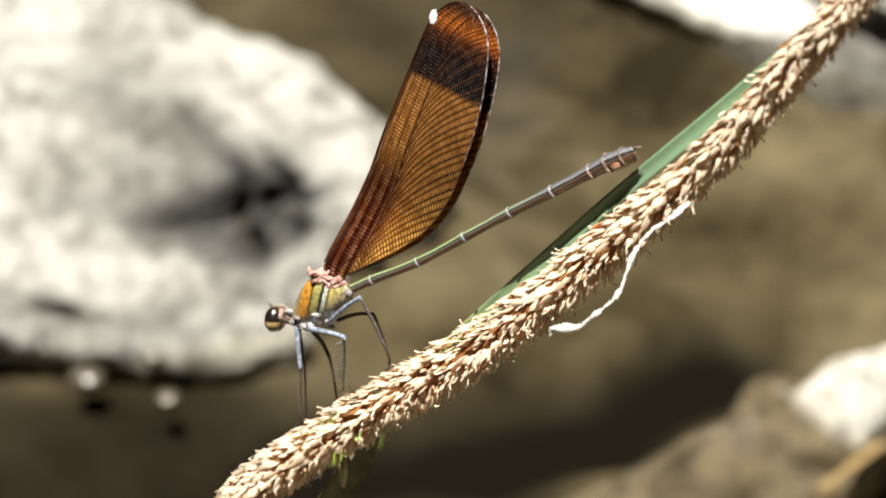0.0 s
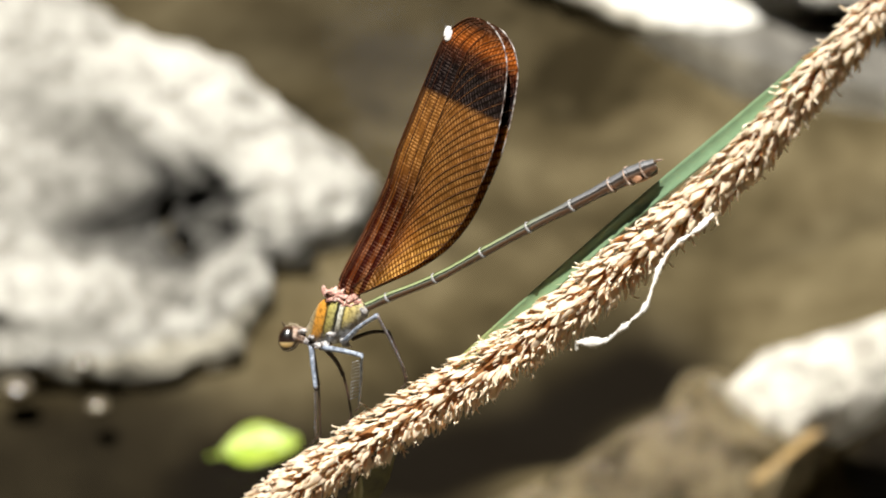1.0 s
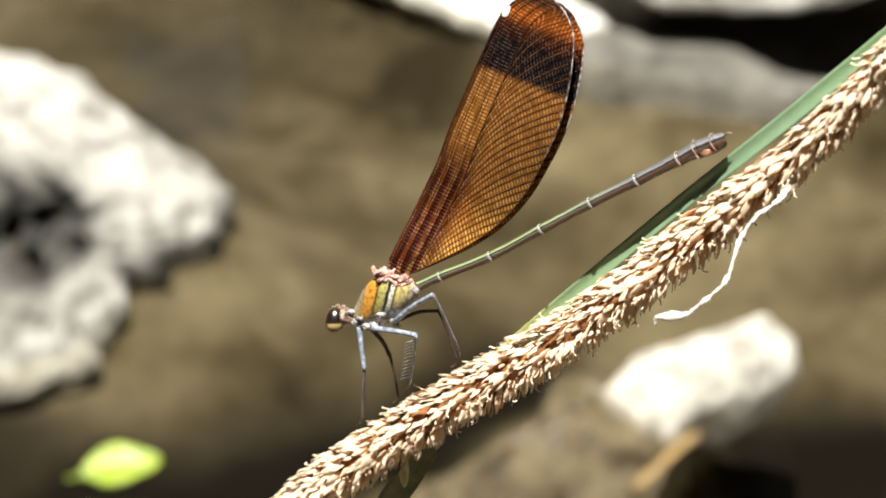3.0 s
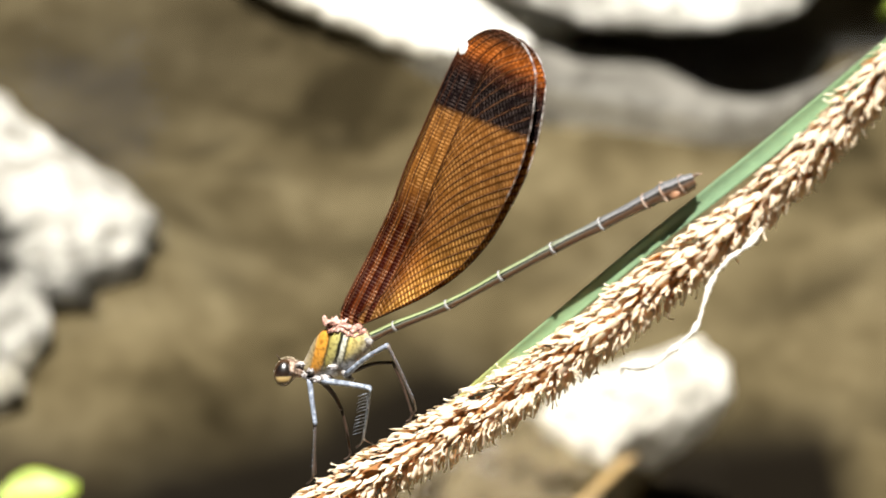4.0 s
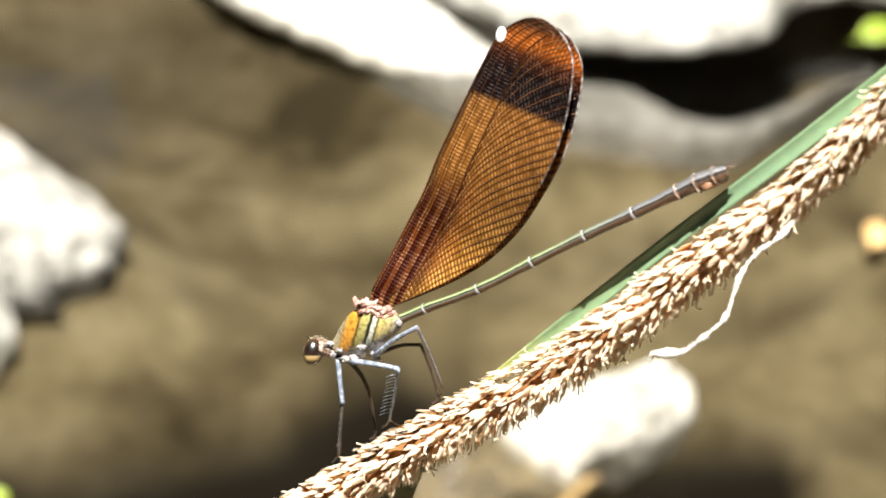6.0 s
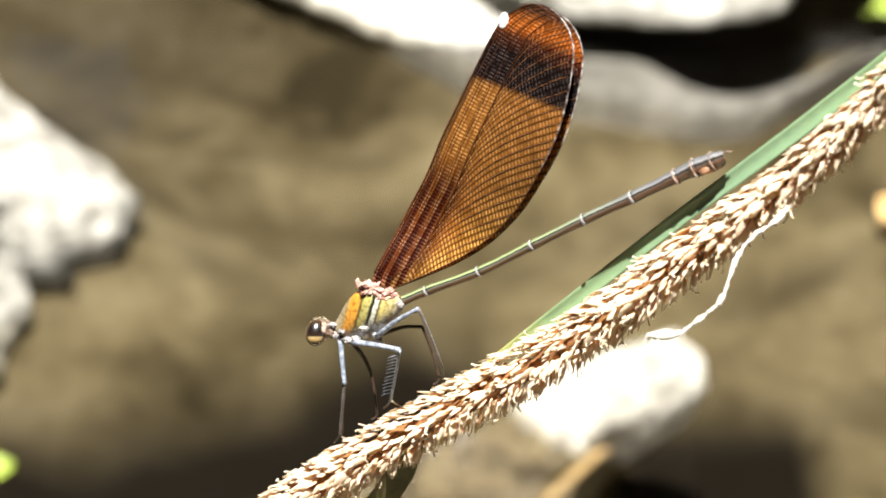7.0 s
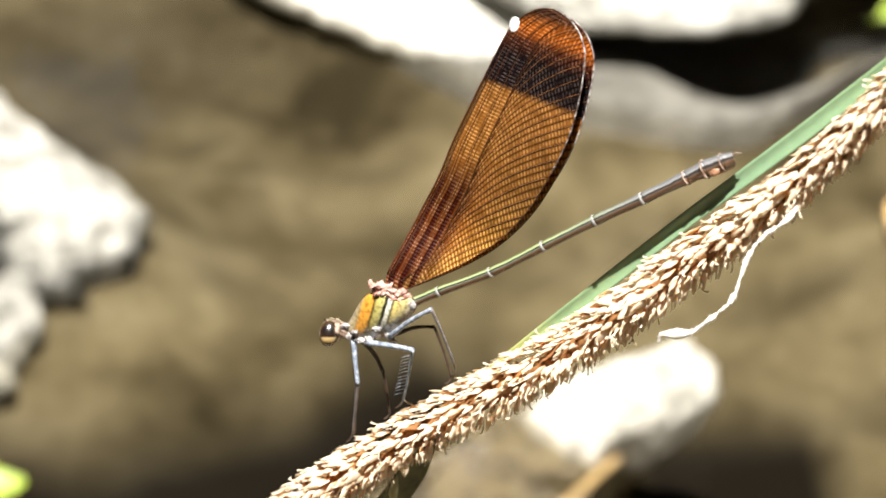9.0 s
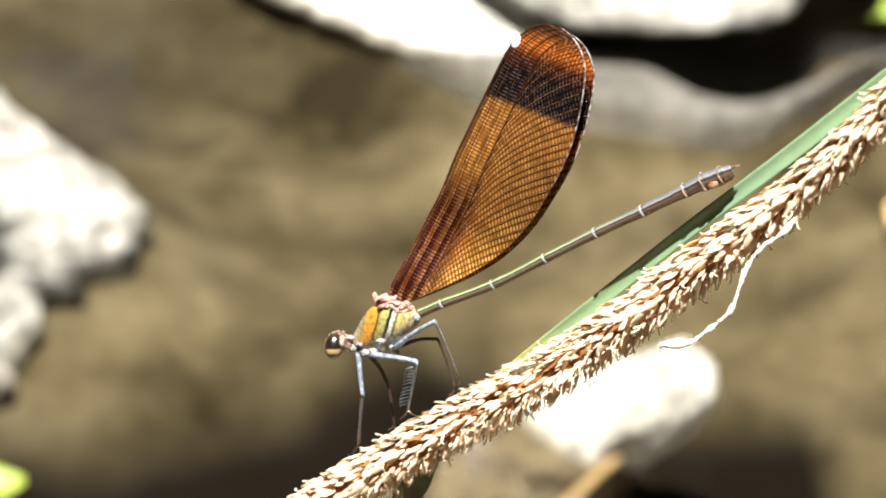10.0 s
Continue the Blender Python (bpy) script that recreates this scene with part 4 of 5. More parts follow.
def build_wing(fly, base, name, turn, w, size, w_slope, label):
    n, m = 110, 44
    ls, le, te = edges(n)
    c, s = math.cos(radians(turn)), math.sin(radians(turn))

    def place(along, across, up=0.0):
        d = (SPAN * along + CHORD * across) * size
        r = np.array((d[0] * c + d[1] * s, -d[0] * s + d[1] * c)) + FOOT
        front = across - float(np.interp(along, ls, le))
        pleat = 0.10 * math.sin(front / 15 * 2 * math.pi) if front < BAND else 0.07 * math.sin((along - math.sqrt(max(0, front - BAND) / 0.0028)) / 30 * 2 * math.pi)
        h = w + w_slope * along / 560 + (0.28 + 0.52 * smoothstep(120, 400, along)) * across - 0.066 * along - 58 * smoothstep(-10, 170, along) + pleat * smoothstep(20, 120, along) + up
        return Vector(at(r[0], r[1], h)) - base

    bm = bmesh.new()
    tags, rows = [], []
    for k in range(n + 1):
        row = []
        for j in range(m + 1):
            front = (te[k] - le[k]) * j / m
            al = ls[k] - 0.10 * (le[k] + front)
            root = ls[k] - math.sqrt(max(0.0, front - BAND) / 0.0028)
            bk = smoothstep(0.35, 0.95, j / m) * (1 - smoothstep(150, 330, ls[k]))
            fr = (1 - smoothstep(BAND - 6, BAND + 26, front)) * (1 - smoothstep(190, 290, ls[k]))
            tags.append((al / 548, front, ls[k], root, bk, fr))
            row.append(bm.verts.new(place(ls[k], le[k] + front)))
        rows.append(row)
    for r0, r1 in zip(rows, rows[1:]):
        for j in range(m):
            bm.faces.new((r0[j], r1[j], r1[j + 1], r0[j + 1]))
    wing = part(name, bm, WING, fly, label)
    for k, nm in enumerate(("along", "front_way", "run", "root", "back", "front")):
        float_attr(wing.data, nm, [t[k] for t in tags])
    # the strong veins as raised ribs: along the front edge, then the arching ones
    for off, r in ((0.5, 2.0), (8, 1.2), (19, 1.1), (38, 0.9), (56, 0.9)):
        line = [place(l, min(a + off, (a + b) / 2 + off * 0.1), 1.0) for l, a, b in zip(ls[2:-3:2], le[2:-3:2], te[2:-3:2])]
        part("vein", tube(bmesh.new(), line, [S * r * (1 - 0.4 * i / len(line)) for i in range(len(line))], 5), VEIN, wing)
    for root in range(-17, 520, 34):
        line = []
        for i in range(26):
            front = BAND + i * 6.0
            l = root + math.sqrt((front - BAND) / 0.0028)
            a, b = np.interp(l, ls, le), np.interp(l, ls, te)
            if l > 3 and l < ls[-1] - 4 and a + front < b - 1:
                line.append(place(l, a + front, 0.8))
        if len(line) > 3:
            part("vein", tube(bmesh.new(), line, S * 0.6, 4), ARC_VEIN, wing)
    edge = [place(l, b) for l, b in zip(ls, te)]
    half = len(edge) * 2 // 5
    part("margin", tube(bmesh.new(), edge[:half + 1], S * 0.8, 5), VEIN, wing)
    part("margin", tube(bmesh.new(), edge[half:], S * 1.1, 5), PALE_VEIN, wing)
    # the pale pane near the tip
    bm = bmesh.new()
    bmesh.ops.create_uvsphere(bm, u_segments=16, v_segments=8, radius=1)
    d = np.array((917.0, 47.0)) - FOOT
    for v in bm.verts:
        v.co = place(float(d @ SPAN) + v.co.y * 14, float(d @ CHORD) + v.co.x * 9 - v.co.y * 2, v.co.z * 2.0 + 1.0)
    part("stigma", bm, STIGMA, wing, "white pterostigma")
    return wing


STIGMA = noise_mat("white_stigma", [(0.3, (0.78, 0.76, 0.72)), (0.7, (0.85, 0.84, 0.82))], 1500, rough=0.5, bump=0.1, bump_dist=0.00002)


def thorax_mat():
    """Orange, olive and pale yellow stripes with black lines between."""
    m, nt, b = node_mat("striped_thorax")
    a = nt.nodes.new("ShaderNodeAttribute")
    a.attribute_name = "stripe"
    co = nt.nodes.new("ShaderNodeTexCoord")
    n1 = add(nt, "ShaderNodeTexNoise", Scale=1300.0, Detail=6.0)
    link(nt, co, "Object", n1, "Vector")
    wob = nt.nodes.new("ShaderNodeMath")
    wob.operation = "MULTIPLY_ADD"
    link(nt, n1, "Fac", wob, 0)
    wob.inputs[1].default_value = 0.05
    link(nt, a, "Fac", wob, 2)
    r = ramp(nt, [(0.0, (0.30, 0.26, 0.20)), (0.15, (0.30, 0.23, 0.11)), (0.19, (0.58, 0.25, 0.03)), (0.33, (0.60, 0.28, 0.04)), (0.36, (0.05, 0.035, 0.012)), (0.40, (0.40, 0.34, 0.10)), (0.50, (0.42, 0.38, 0.14)),
                  (0.53, (0.012, 0.012, 0.008)), (0.565, (0.015, 0.015, 0.008)), (0.585, (0.78, 0.77, 0.66)), (0.635, (0.70, 0.68, 0.52)), (0.665, (0.03, 0.028, 0.014)), (0.70, (0.60, 0.48, 0.16)), (0.90, (0.50, 0.42, 0.20)), (1.0, (0.45, 0.40, 0.28))])
    link(nt, wob, "Value", r, "Fac")
    lo = nt.nodes.new("ShaderNodeAttribute")
    lo.attribute_name = "under"
    mx = nt.nodes.new("ShaderNodeMixRGB")
    link(nt, lo, "Fac", mx, "Fac")
    link(nt, r, "Color", mx, "Color1")
    r2 = ramp(nt, [(0.40, (0.10, 0.08, 0.06)), (0.55, (0.58, 0.57, 0.56))])
    n2 = add(nt, "ShaderNodeTexNoise", Scale=700.0, Detail=4.0)
    link(nt, co, "Object", n2, "Vector")
    link(nt, n2, "Fac", r2, "Fac")
    link(nt, r2, "Color", mx, "Color2")
    n4 = add(nt, "ShaderNodeTexNoise", Scale=2200.0, Detail=6.0)
    link(nt, co, "Object", n4, "Vector")
    r4 = ramp(nt, [(0.36, (0.35, 0.33, 0.30)), (0.55, (1, 1, 1))])
    link(nt, n4, "Fac", r4, "Fac")
    mm = nt.nodes.new("ShaderNodeMixRGB")
    mm.blend_type = "MULTIPLY"
    mm.inputs["Fac"].default_value = 0.8
    link(nt, mx, "Color", mm, "Color1")
    link(nt, r4, "Color", mm, "Color2")
    link(nt, mm, "Color", b, "Base Color")
    b.inputs["Roughness"].default_value = 0.38
    b.inputs["Coat Weight"].default_value = 0.25
    bp = add(nt, "ShaderNodeBump", Strength=0.3, Distance=0.00008)
    link(nt, n1, "Fac", bp, "Height")
    link(nt, bp, "Normal", b, "Normal")
    return m


def abdomen_mat():
    """Metallic green back with a yellow line, dark flank and brown belly; greyer towards the tip."""
    m, nt, b = node_mat("abdomen_shell")
    a = nt.nodes.new("ShaderNodeAttribute")
    a.attribute_name = "belly"
    t = nt.nodes.new("ShaderNodeAttribute")
    t.attribute_name = "tailward"
    r = ramp(nt, [(0.0, (0.10, 0.10, 0.05)), (0.08, (0.10, 0.13, 0.05)), (0.15, (0.34, 0.38, 0.19)), (0.25, (0.32, 0.37, 0.19)), (0.32, (0.03, 0.045, 0.025)), (0.42, (0.03, 0.04, 0.03)), (0.46, (0.30, 0.30, 0.24)), (0.52, (0.14, 0.13, 0.11)), (0.64, (0.24, 0.14, 0.075)), (0.76, (0.13, 0.055, 0.025)), (1.0, (0.05, 0.03, 0.02))])
    r2 = ramp(nt, [(0.0, (0.10, 0.10, 0.10)), (0.16, (0.14, 0.14, 0.145)), (0.28, (0.28, 0.275, 0.28)), (0.36, (0.04, 0.035, 0.03)), (0.46, (0.05, 0.04, 0.035)), (0.52, (0.17, 0.125, 0.10)), (0.64, (0.20, 0.10, 0.055)), (0.80, (0.12, 0.055, 0.03)), (1.0, (0.04, 0.02, 0.015))])
    co = nt.nodes.new("ShaderNodeTexCoord")
    n1 = add(nt, "ShaderNodeTexNoise", Scale=900.0, Detail=6.0)
    link(nt, co, "Object", n1, "Vector")
    wob = nt.nodes.new("ShaderNodeMath")
    wob.operation = "MULTIPLY_ADD"
    link(nt, n1, "Fac", wob, 0)
    wob.inputs[1].default_value = 0.18
    ofs = nt.nodes.new("ShaderNodeMath")
    ofs.operation = "SUBTRACT"
    ofs.inputs[1].default_value = 0.09
    link(nt, a, "Fac", ofs, 0)
    link(nt, ofs, "Value", wob, 2)
    link(nt, wob, "Value", r2, "Fac")
    soft = nt.nodes.new("ShaderNodeMath")
    soft.operation = "MULTIPLY_ADD"
    link(nt, n1, "Fac", soft, 0)
    soft.inputs[1].default_value = 0.12
    off2 = nt.nodes.new("ShaderNodeMath")
    off2.operation = "SUBTRACT"
    off2.inputs[1].default_value = 0.06
    link(nt, a, "Fac", off2, 0)
    link(nt, off2, "Value", soft, 2)
    link(nt, soft, "Value", r, "Fac")
    mx = nt.nodes.new("ShaderNodeMixRGB")
    link(nt, t, "Fac", mx, "Fac")
    link(nt, r, "Color", mx, "Color1")
    link(nt, r2, "Color", mx, "Color2")
    link(nt, mx, "Color", b, "Base Color")
    mr = nt.nodes.new("ShaderNodeMapRange")
    mr.inputs["To Min"].default_value = 0.12
    mr.inputs["To Max"].default_value = 0.02
    link(nt, t, "Fac", mr, "Value")
    link(nt, mr, "Result", b, "Metallic")
    b.inputs["Roughness"].default_value = 0.24
    b.inputs["Specular IOR Level"].default_value = 0.6
    bp = add(nt, "ShaderNodeBump", Strength=0.8, Distance=0.00010)
    link(nt, n1, "Fac", bp, "Height")
    link(nt, bp, "Normal", b, "Normal")
    return m


def eye_mat():
    """Glossy compound eye: black above, tan gold below."""
    m, nt, b = node_mat("compound_eye")
    co = nt.nodes.new("ShaderNodeTexCoord")
    sep = nt.nodes.new("ShaderNodeSeparateXYZ")
    link(nt, co, "Generated", sep, "Vector")
    r = ramp(nt, [(0.0, (0.02, 0.012, 0.008)), (0.16, (0.05, 0.03, 0.012)), (0.24, (0.38, 0.25, 0.09)), (0.34, (0.46, 0.33, 0.15)), (0.40, (0.02, 0.010, 0.006)), (0.7, (0.004, 0.003, 0.003)), (1.0, (0.004, 0.003, 0.003))])
    link(nt, sep, "Y", r, "Fac")
    side = ramp(nt, [(0.0, (1, 1, 1)), (0.12, (0, 0, 0)), (0.72, (0, 0, 0)), (0.88, (1, 1, 1))])
    link(nt, sep, "Z", side, "Fac")
    rim = nt.nodes.new("ShaderNodeMixRGB")
    link(nt, side, "Color", rim, "Fac")
    rim.inputs["Color1"].default_value = (0.045, 0.022, 0.010, 1)
    link(nt, r, "Color", rim, "Color2")
    link(nt, rim, "Color", b, "Base Color")
    b.inputs["Roughness"].default_value = 0.3
    b.inputs["Specular IOR Level"].default_value = 0.1
    b.inputs["Coat Weight"].default_value = 1.0
    b.inputs["Coat IOR"].default_value = 1.9
    b.inputs["Coat Roughness"].default_value = 0.25
    vo = add(nt, "ShaderNodeTexVoronoi", Scale=9000.0)
    link(nt, co, "Object", vo, "Vector")
    bp = add(nt, "ShaderNodeBump", Strength=0.03, Distance=0.00002)
    link(nt, vo, "Distance", bp, "Height")
    link(nt, bp, "Normal", b, "Normal")
    return m


HEAD = noise_mat("head_shell", [(0.36, (0.05, 0.035, 0.025)), (0.5, (0.26, 0.17, 0.12)), (0.62, (0.50, 0.40, 0.33))], 1100, rough=0.5, bump=0.5, bump_scale=2500, bump_dist=0.0001)
PRUINOSE = noise_mat("whitish_leg", [(0.32, (0.07, 0.08, 0.10)), (0.50, (0.22, 0.25, 0.31)), (0.66, (0.44, 0.49, 0.57))], 1700, rough=0.42, bump=0.2, bump_dist=0.00003)
DARK_LEG = noise_mat("dark_leg", [(0.3, (0.018, 0.012, 0.009)), (0.7, (0.06, 0.035, 0.025))], 1300, rough=0.35, bump=0.2, bump_dist=0.00003)
BROWN_LEG = noise_mat("grey_brown_shin", [(0.3, (0.07, 0.055, 0.05)), (0.7, (0.20, 0.17, 0.16))], 1300, rough=0.4, bump=0.2, bump_dist=0.00003)
PINK = noise_mat("pink_wing_root", [(0.36, (0.08, 0.03, 0.025)), (0.50, (0.40, 0.20, 0.15)), (0.64, (0.60, 0.42, 0.36))], 1500, rough=0.6, bump=0.5, bump_scale=2200, bump_dist=0.0001)
RING = noise_mat("pale_joint", [(0.3, (0.13, 0.125, 0.12)), (0.7, (0.34, 0.335, 0.33))], 1500, rough=0.45, bump=0)
HAIR = noise_mat("fine_hair", [(0.3, (0.42, 0.34, 0.22)), (0.7, (0.72, 0.62, 0.46))], 900, rough=0.5, bump=0)
THORAX = thorax_mat()
ABDOMEN = abdomen_mat()
EYE_MAT = eye_mat()


def blob(centre, axes, turn=0.0, seg=24, lumps=0.0, seed=0.0):
    """An ellipsoid in grid steps, turned in the plane of the drawing, with soft lumps."""
    bm = bmesh.new()
    bmesh.ops.create_uvsphere(bm, u_segments=seg, v_segments=seg // 2, radius=1)
    m = Matrix.Rotation(radians(turn), 3, "Z")
    for v in bm.verts:
        k = 1 + lumps * noise.noise(v.co * 2.2 + Vector((seed, seed, 0)))
        v.co = Vector(centre) + m @ Vector((v.co.x * axes[0] * k, v.co.y * axes[1] * k, v.co.z * axes[2] * k)) * S
    return bm


def hairs(places, seed, length, lean):
    """Many fine hairs as one bmesh."""
    rnd = random.Random(seed)
    bm = bmesh.new()
    for p, nrm in places:
        d = (nrm + lean * 0.4 + Vector((rnd.uniform(-1, 1), rnd.uniform(-1, 1), rnd.uniform(-1, 1))) * 0.35).normalized()
        ln = length * rnd.uniform(0.5, 1.1)
        tube(bm, [p, p + d * ln * 0.6, p + d * ln + Vector((0, -0.1, 0)) * ln], [S * 0.42, S * 0.32, S * 0.15], 3)
    return bm


def leg(fly, base, pts, widths, mats, spines=None, label=""):
    """Thigh, shin and foot, each its own part, with a row of spines on the shin."""
    femur, tibia, tarsus = pts
    w1, w2, w3 = widths
    root = None
    for nm, line, wd, mat in (("femur", femur, w1, mats[0]), ("tibia", tibia, w2, mats[1]), ("tarsus", tarsus, w3, mats[2])):
        p = [Vector(at(*q)) - base for q in spline(line, 12)]
        r = [S * wd * (1.0 if nm == "tarsus" else 1.15 - 0.35 * i / 12 + 0.15 * smoothstep(9, 12, i)) for i in range(13)]
        ob = part(nm, tube(bmesh.new(), p, r, 8), mat, root or fly, label if nm == "femur" else "")
        if root is None:
            root = ob
    if spines:
        side, ln, n, where = spines
        line = spline(tibia if where == "tibia" else femur, 60)
        for k in range(n):
            i = int(6 + k / n * 50)
            q = np.array(line[i])
            sp = [Vector(at(*q)) - base, Vector(at(q[0] + side[0] * ln * 0.6, q[1] + side[1] * ln * 0.6, q[2] + 1)) - base, Vector(at(q[0] + side[0] * ln, q[1] + side[1] * ln + 1.5, q[2] + 4)) - base]
            part("spine", tube(bmesh.new(), sp, [S * 0.75, S * 0.55, S * 0.2], 4), PRUINOSE if mats[1] != DARK_LEG else DARK_LEG, root)


def build_damselfly():
    base = at(684, 560, 0)
    fly = swaying("damselfly", base, "brown-winged damselfly with green bronze abdomen resting on a dry sedge spike", "damselfly")

    def loc(x, y, w=0.0):
        return Vector(at(x, y, w)) - base

    # thorax: a deep, slightly flattened body from the neck to the abdomen
    st = [(618, 590, 14, 15), (630, 583, 23, 19), (646, 570, 34, 25), (664, 560, 41, 29), (684, 552, 41, 30), (702, 545, 35, 27), (718, 540, 25, 20), (732, 536, 14, 13)]
    line = spline(st, 40)
    bm = bmesh.new()
    rings, tags = [], []
    tilt = np.array((0.30, 0.954))
    for i, (x, y, h, d) in enumerate(line):
        ring = []
        for k in range(28):
            a = 2 * math.pi * k / 28
            sx, sy = -tilt * h * math.cos(a)
            q = (x + sx * 1.0, y + sy, d * math.sin(a))
            ring.append(bm.verts.new(loc(*q)))
            e = ((q[0] - 628) * 0.96 + (q[1] - 560) * 0.28)
            tags.append((min(1, max(0, (e + 8) / 104)), smoothstep(0.25, 0.75, -math.cos(a))))
        rings.append(ring)
    for r0, r1 in zip(rings, rings[1:]):
        for k in range(28):
            bm.faces.new((r0[k], r1[k], r1[(k + 1) % 28], r0[(k + 1) % 28]))
    bm.faces.new(rings[0])
    bm.faces.new(rings[-1][::-1])
    th = part("thorax", bm, THORAX, fly, "orange, olive and yellow striped thorax")
    float_attr(th.data, "stripe", [t[0] for t in tags])
    float_attr(th.data, "under", [t[1] for t in tags])
    places = []
    for v in th.data.vertices:
        if v.co.x < loc(690, 0).x and v.co.y > loc(0, 585).y and v.co.z > -10 * S and noise.random() < 0.8:
            if v.normal.y > 0.25 or v.normal.x < -0.5:
                places.append((v.co.copy(), v.normal.copy()))
    part("hair", hairs(places, 4, 19 * S, Vector((-0.6, 0.5, 0))), HAIR, th, "fine pale hairs", kind="stuff")
    # neck and the pale plates of the breast
    part("neck", blob(loc(611, 586, 3), (13, 15, 12), 20, lumps=0.25, seed=2), HEAD, fly)
    for k, (x, y, w, a, b2) in enumerate([(622, 598, 14, 10, 8), (640, 604, 16, 11, 8), (630, 588, 18, 8, 7), (655, 602, 16, 9, 9), (668, 583, 25, 8, 7), (690, 596, 16, 11, 8), (612, 578, 13, 7, 6)]):
        part("breast_plate", blob(loc(x, y, w), (a * 1.15, b2 * 0.8, 4), -50 + 37 * k % 90, 20, 0.8, k * 1.7), GREY_PLATE, fly)
    # head with two great eyes
    part("head", blob(loc(595, 585, 0), (16, 19, 26), -12, lumps=0.22, seed=4), HEAD, fly, "bristly brown head")
    for w in (20, -20):
        part("eye", blob(loc(582.5, 591, w), (18, 24, 16), -8), EYE_MAT, fly, "glossy black and tan eye")
    part("face", blob(loc(578, 601, 0), (9, 8, 16), 10, lumps=0.2, seed=6), HEAD, fly)
    for w in (9, -9):
        p = [loc(580, 573, w), loc(575, 566, w + 4), loc(571, 560, w + 7)]
        part("antenna", tube(bmesh.new(), p, [S * 1.3, S * 0.9, S * 0.4], 5), DARK_LEG, fly)
    hp = [(v, n) for v, n in ((loc(590 + 14 * math.cos(a), 575 - 8 * abs(math.sin(a)), 14 * math.sin(a * 1.7)), Vector((math.cos(a) * 0.4, 1, 0))) for a in np.linspace(0, 6.2, 46))]
    part("hair", hairs(hp, 8, 6 * S, Vector((-0.3, 0.6, 0))), HAIR, fly, "fine pale hairs", kind="stuff")
    # wing roots
    for k, (x, y, w, a, b2) in enumerate([(662, 511, 10, 11, 8), (674, 508, 14, 10, 8), (684, 513, 16, 10, 8), (696, 516, 16, 10, 8), (708, 519, 14, 10, 8), (718, 523, 10, 9, 8), (672, 520, 18, 9, 6), (690, 524, 20, 9, 5), (706, 530, 18, 10, 6),
                                          (668, 510, -12, 10, 8), (690, 514, -14, 11, 8), (710, 520, -12, 10, 8)]):
        part("wing_root", blob(loc(x, y, w), (a * 1.35, b2 * 0.7, 5), -60 + 53 * k % 120, 20, 0.8, k * 1.3), PINK, fly)
    # abdomen
    joints = [(728, 537, 9.5, 0), (776, 516.5, 9.2, 2), (868, 482.5, 9.2, 4), (961.5, 436.2, 9.6, 8), (1052.5, 391, 10.2, 10), (1137.5, 352, 11.2, 8), (1215, 315, 13.5, 0), (1248, 300, 17, 0), (1280, 288, 16.5, 0), (1299, 280, 12, 0)]
    dense = spline([(x, y, r) for x, y, r, _ in joints], 9 * 20)
    for k in range(9):
        seg = dense[k * 20:k * 20 + 21]
        bm = bmesh.new()
        rings, tags = [], []
        for i, (x, y, r) in enumerate(seg):
            d = np.array(dense[min(180, k * 20 + i + 1)][:2]) - np.array(dense[max(0, k * 20 + i - 1)][:2])
            d = d / np.linalg.norm(d)
            nrm = np.array((d[1], -d[0]))
            rr = r * (1 - 0.10 * math.sin(math.pi * i / 20))
            if i in (0, 20):
                rr *= 0.92
            ring = []
            for j in range(20):
                a = 2 * math.pi * j / 20
                up = nrm * rr * math.cos(a) * (1 if nrm[1] < 0 else -1)
                ring.append(bm.verts.new(loc(x + up[0], y + up[1], rr * 0.95 * math.sin(a))))
                tags.append((0.5 - 0.5 * math.cos(a), smoothstep(2.6, 5.4, k + i / 20)))
            rings.append(ring)
        for r0, r1 in zip(rings, rings[1:]):
            for j in range(20):
                bm.faces.new((r0[j], r0[(j + 1) % 20], r1[(j + 1) % 20], r1[j]))
        bm.faces.new(rings[0][::-1])
        bm.faces.new(rings[-1])
        so = part("abdomen_segment", bm, ABDOMEN, fly)
        float_attr(so.data, "belly", [t[0] for t in tags])
        float_attr(so.data, "tailward", [t[1] for t in tags])
        if 0 < k:
            x, y, r = seg[0]
            x2, y2, _ = seg[2]
            dd = np.array((x2 - x, y2 - y)) / math.hypot(x2 - x, y2 - y) * (2.0 if k < 6 else 1.1)
            bm = tube(bmesh.new(), [loc(x - dd[0], y - dd[1]), loc(x - dd[0] * 0.5, y - dd[1] * 0.5), loc(x + dd[0] * 0.5, y + dd[1] * 0.5), loc(x + dd[0], y + dd[1])],
                      [S * r * 0.9, S * r * 1.04, S * r * 1.04, S * r * 0.9], 20)
            part("joint_ring", bm, RING if k < 6 else HEAD, so, "pale ring between segments")
    part("abdomen_base", blob(loc(728, 538, 4), (11, 13, 12), 25, lumps=0.2, seed=3), GREY_PLATE, fly, "pale grey first segment")
    for w, dx in ((6, 0), (-6, 2)):
        p = [loc(1296, 276, w), loc(1304, 272, w), loc(1311 + dx, 271, w * 0.8)]
        part("cercus", tube(bmesh.new(), p, [S * 2.6, S * 2.0, S * 0.6], 6), HEAD, fly)
    for w in (5, -5):
        part("ovipositor_valve", blob(loc(1278, 299, w), (24, 8, 6), 24, 16, 0.45, w), OVI, fly)
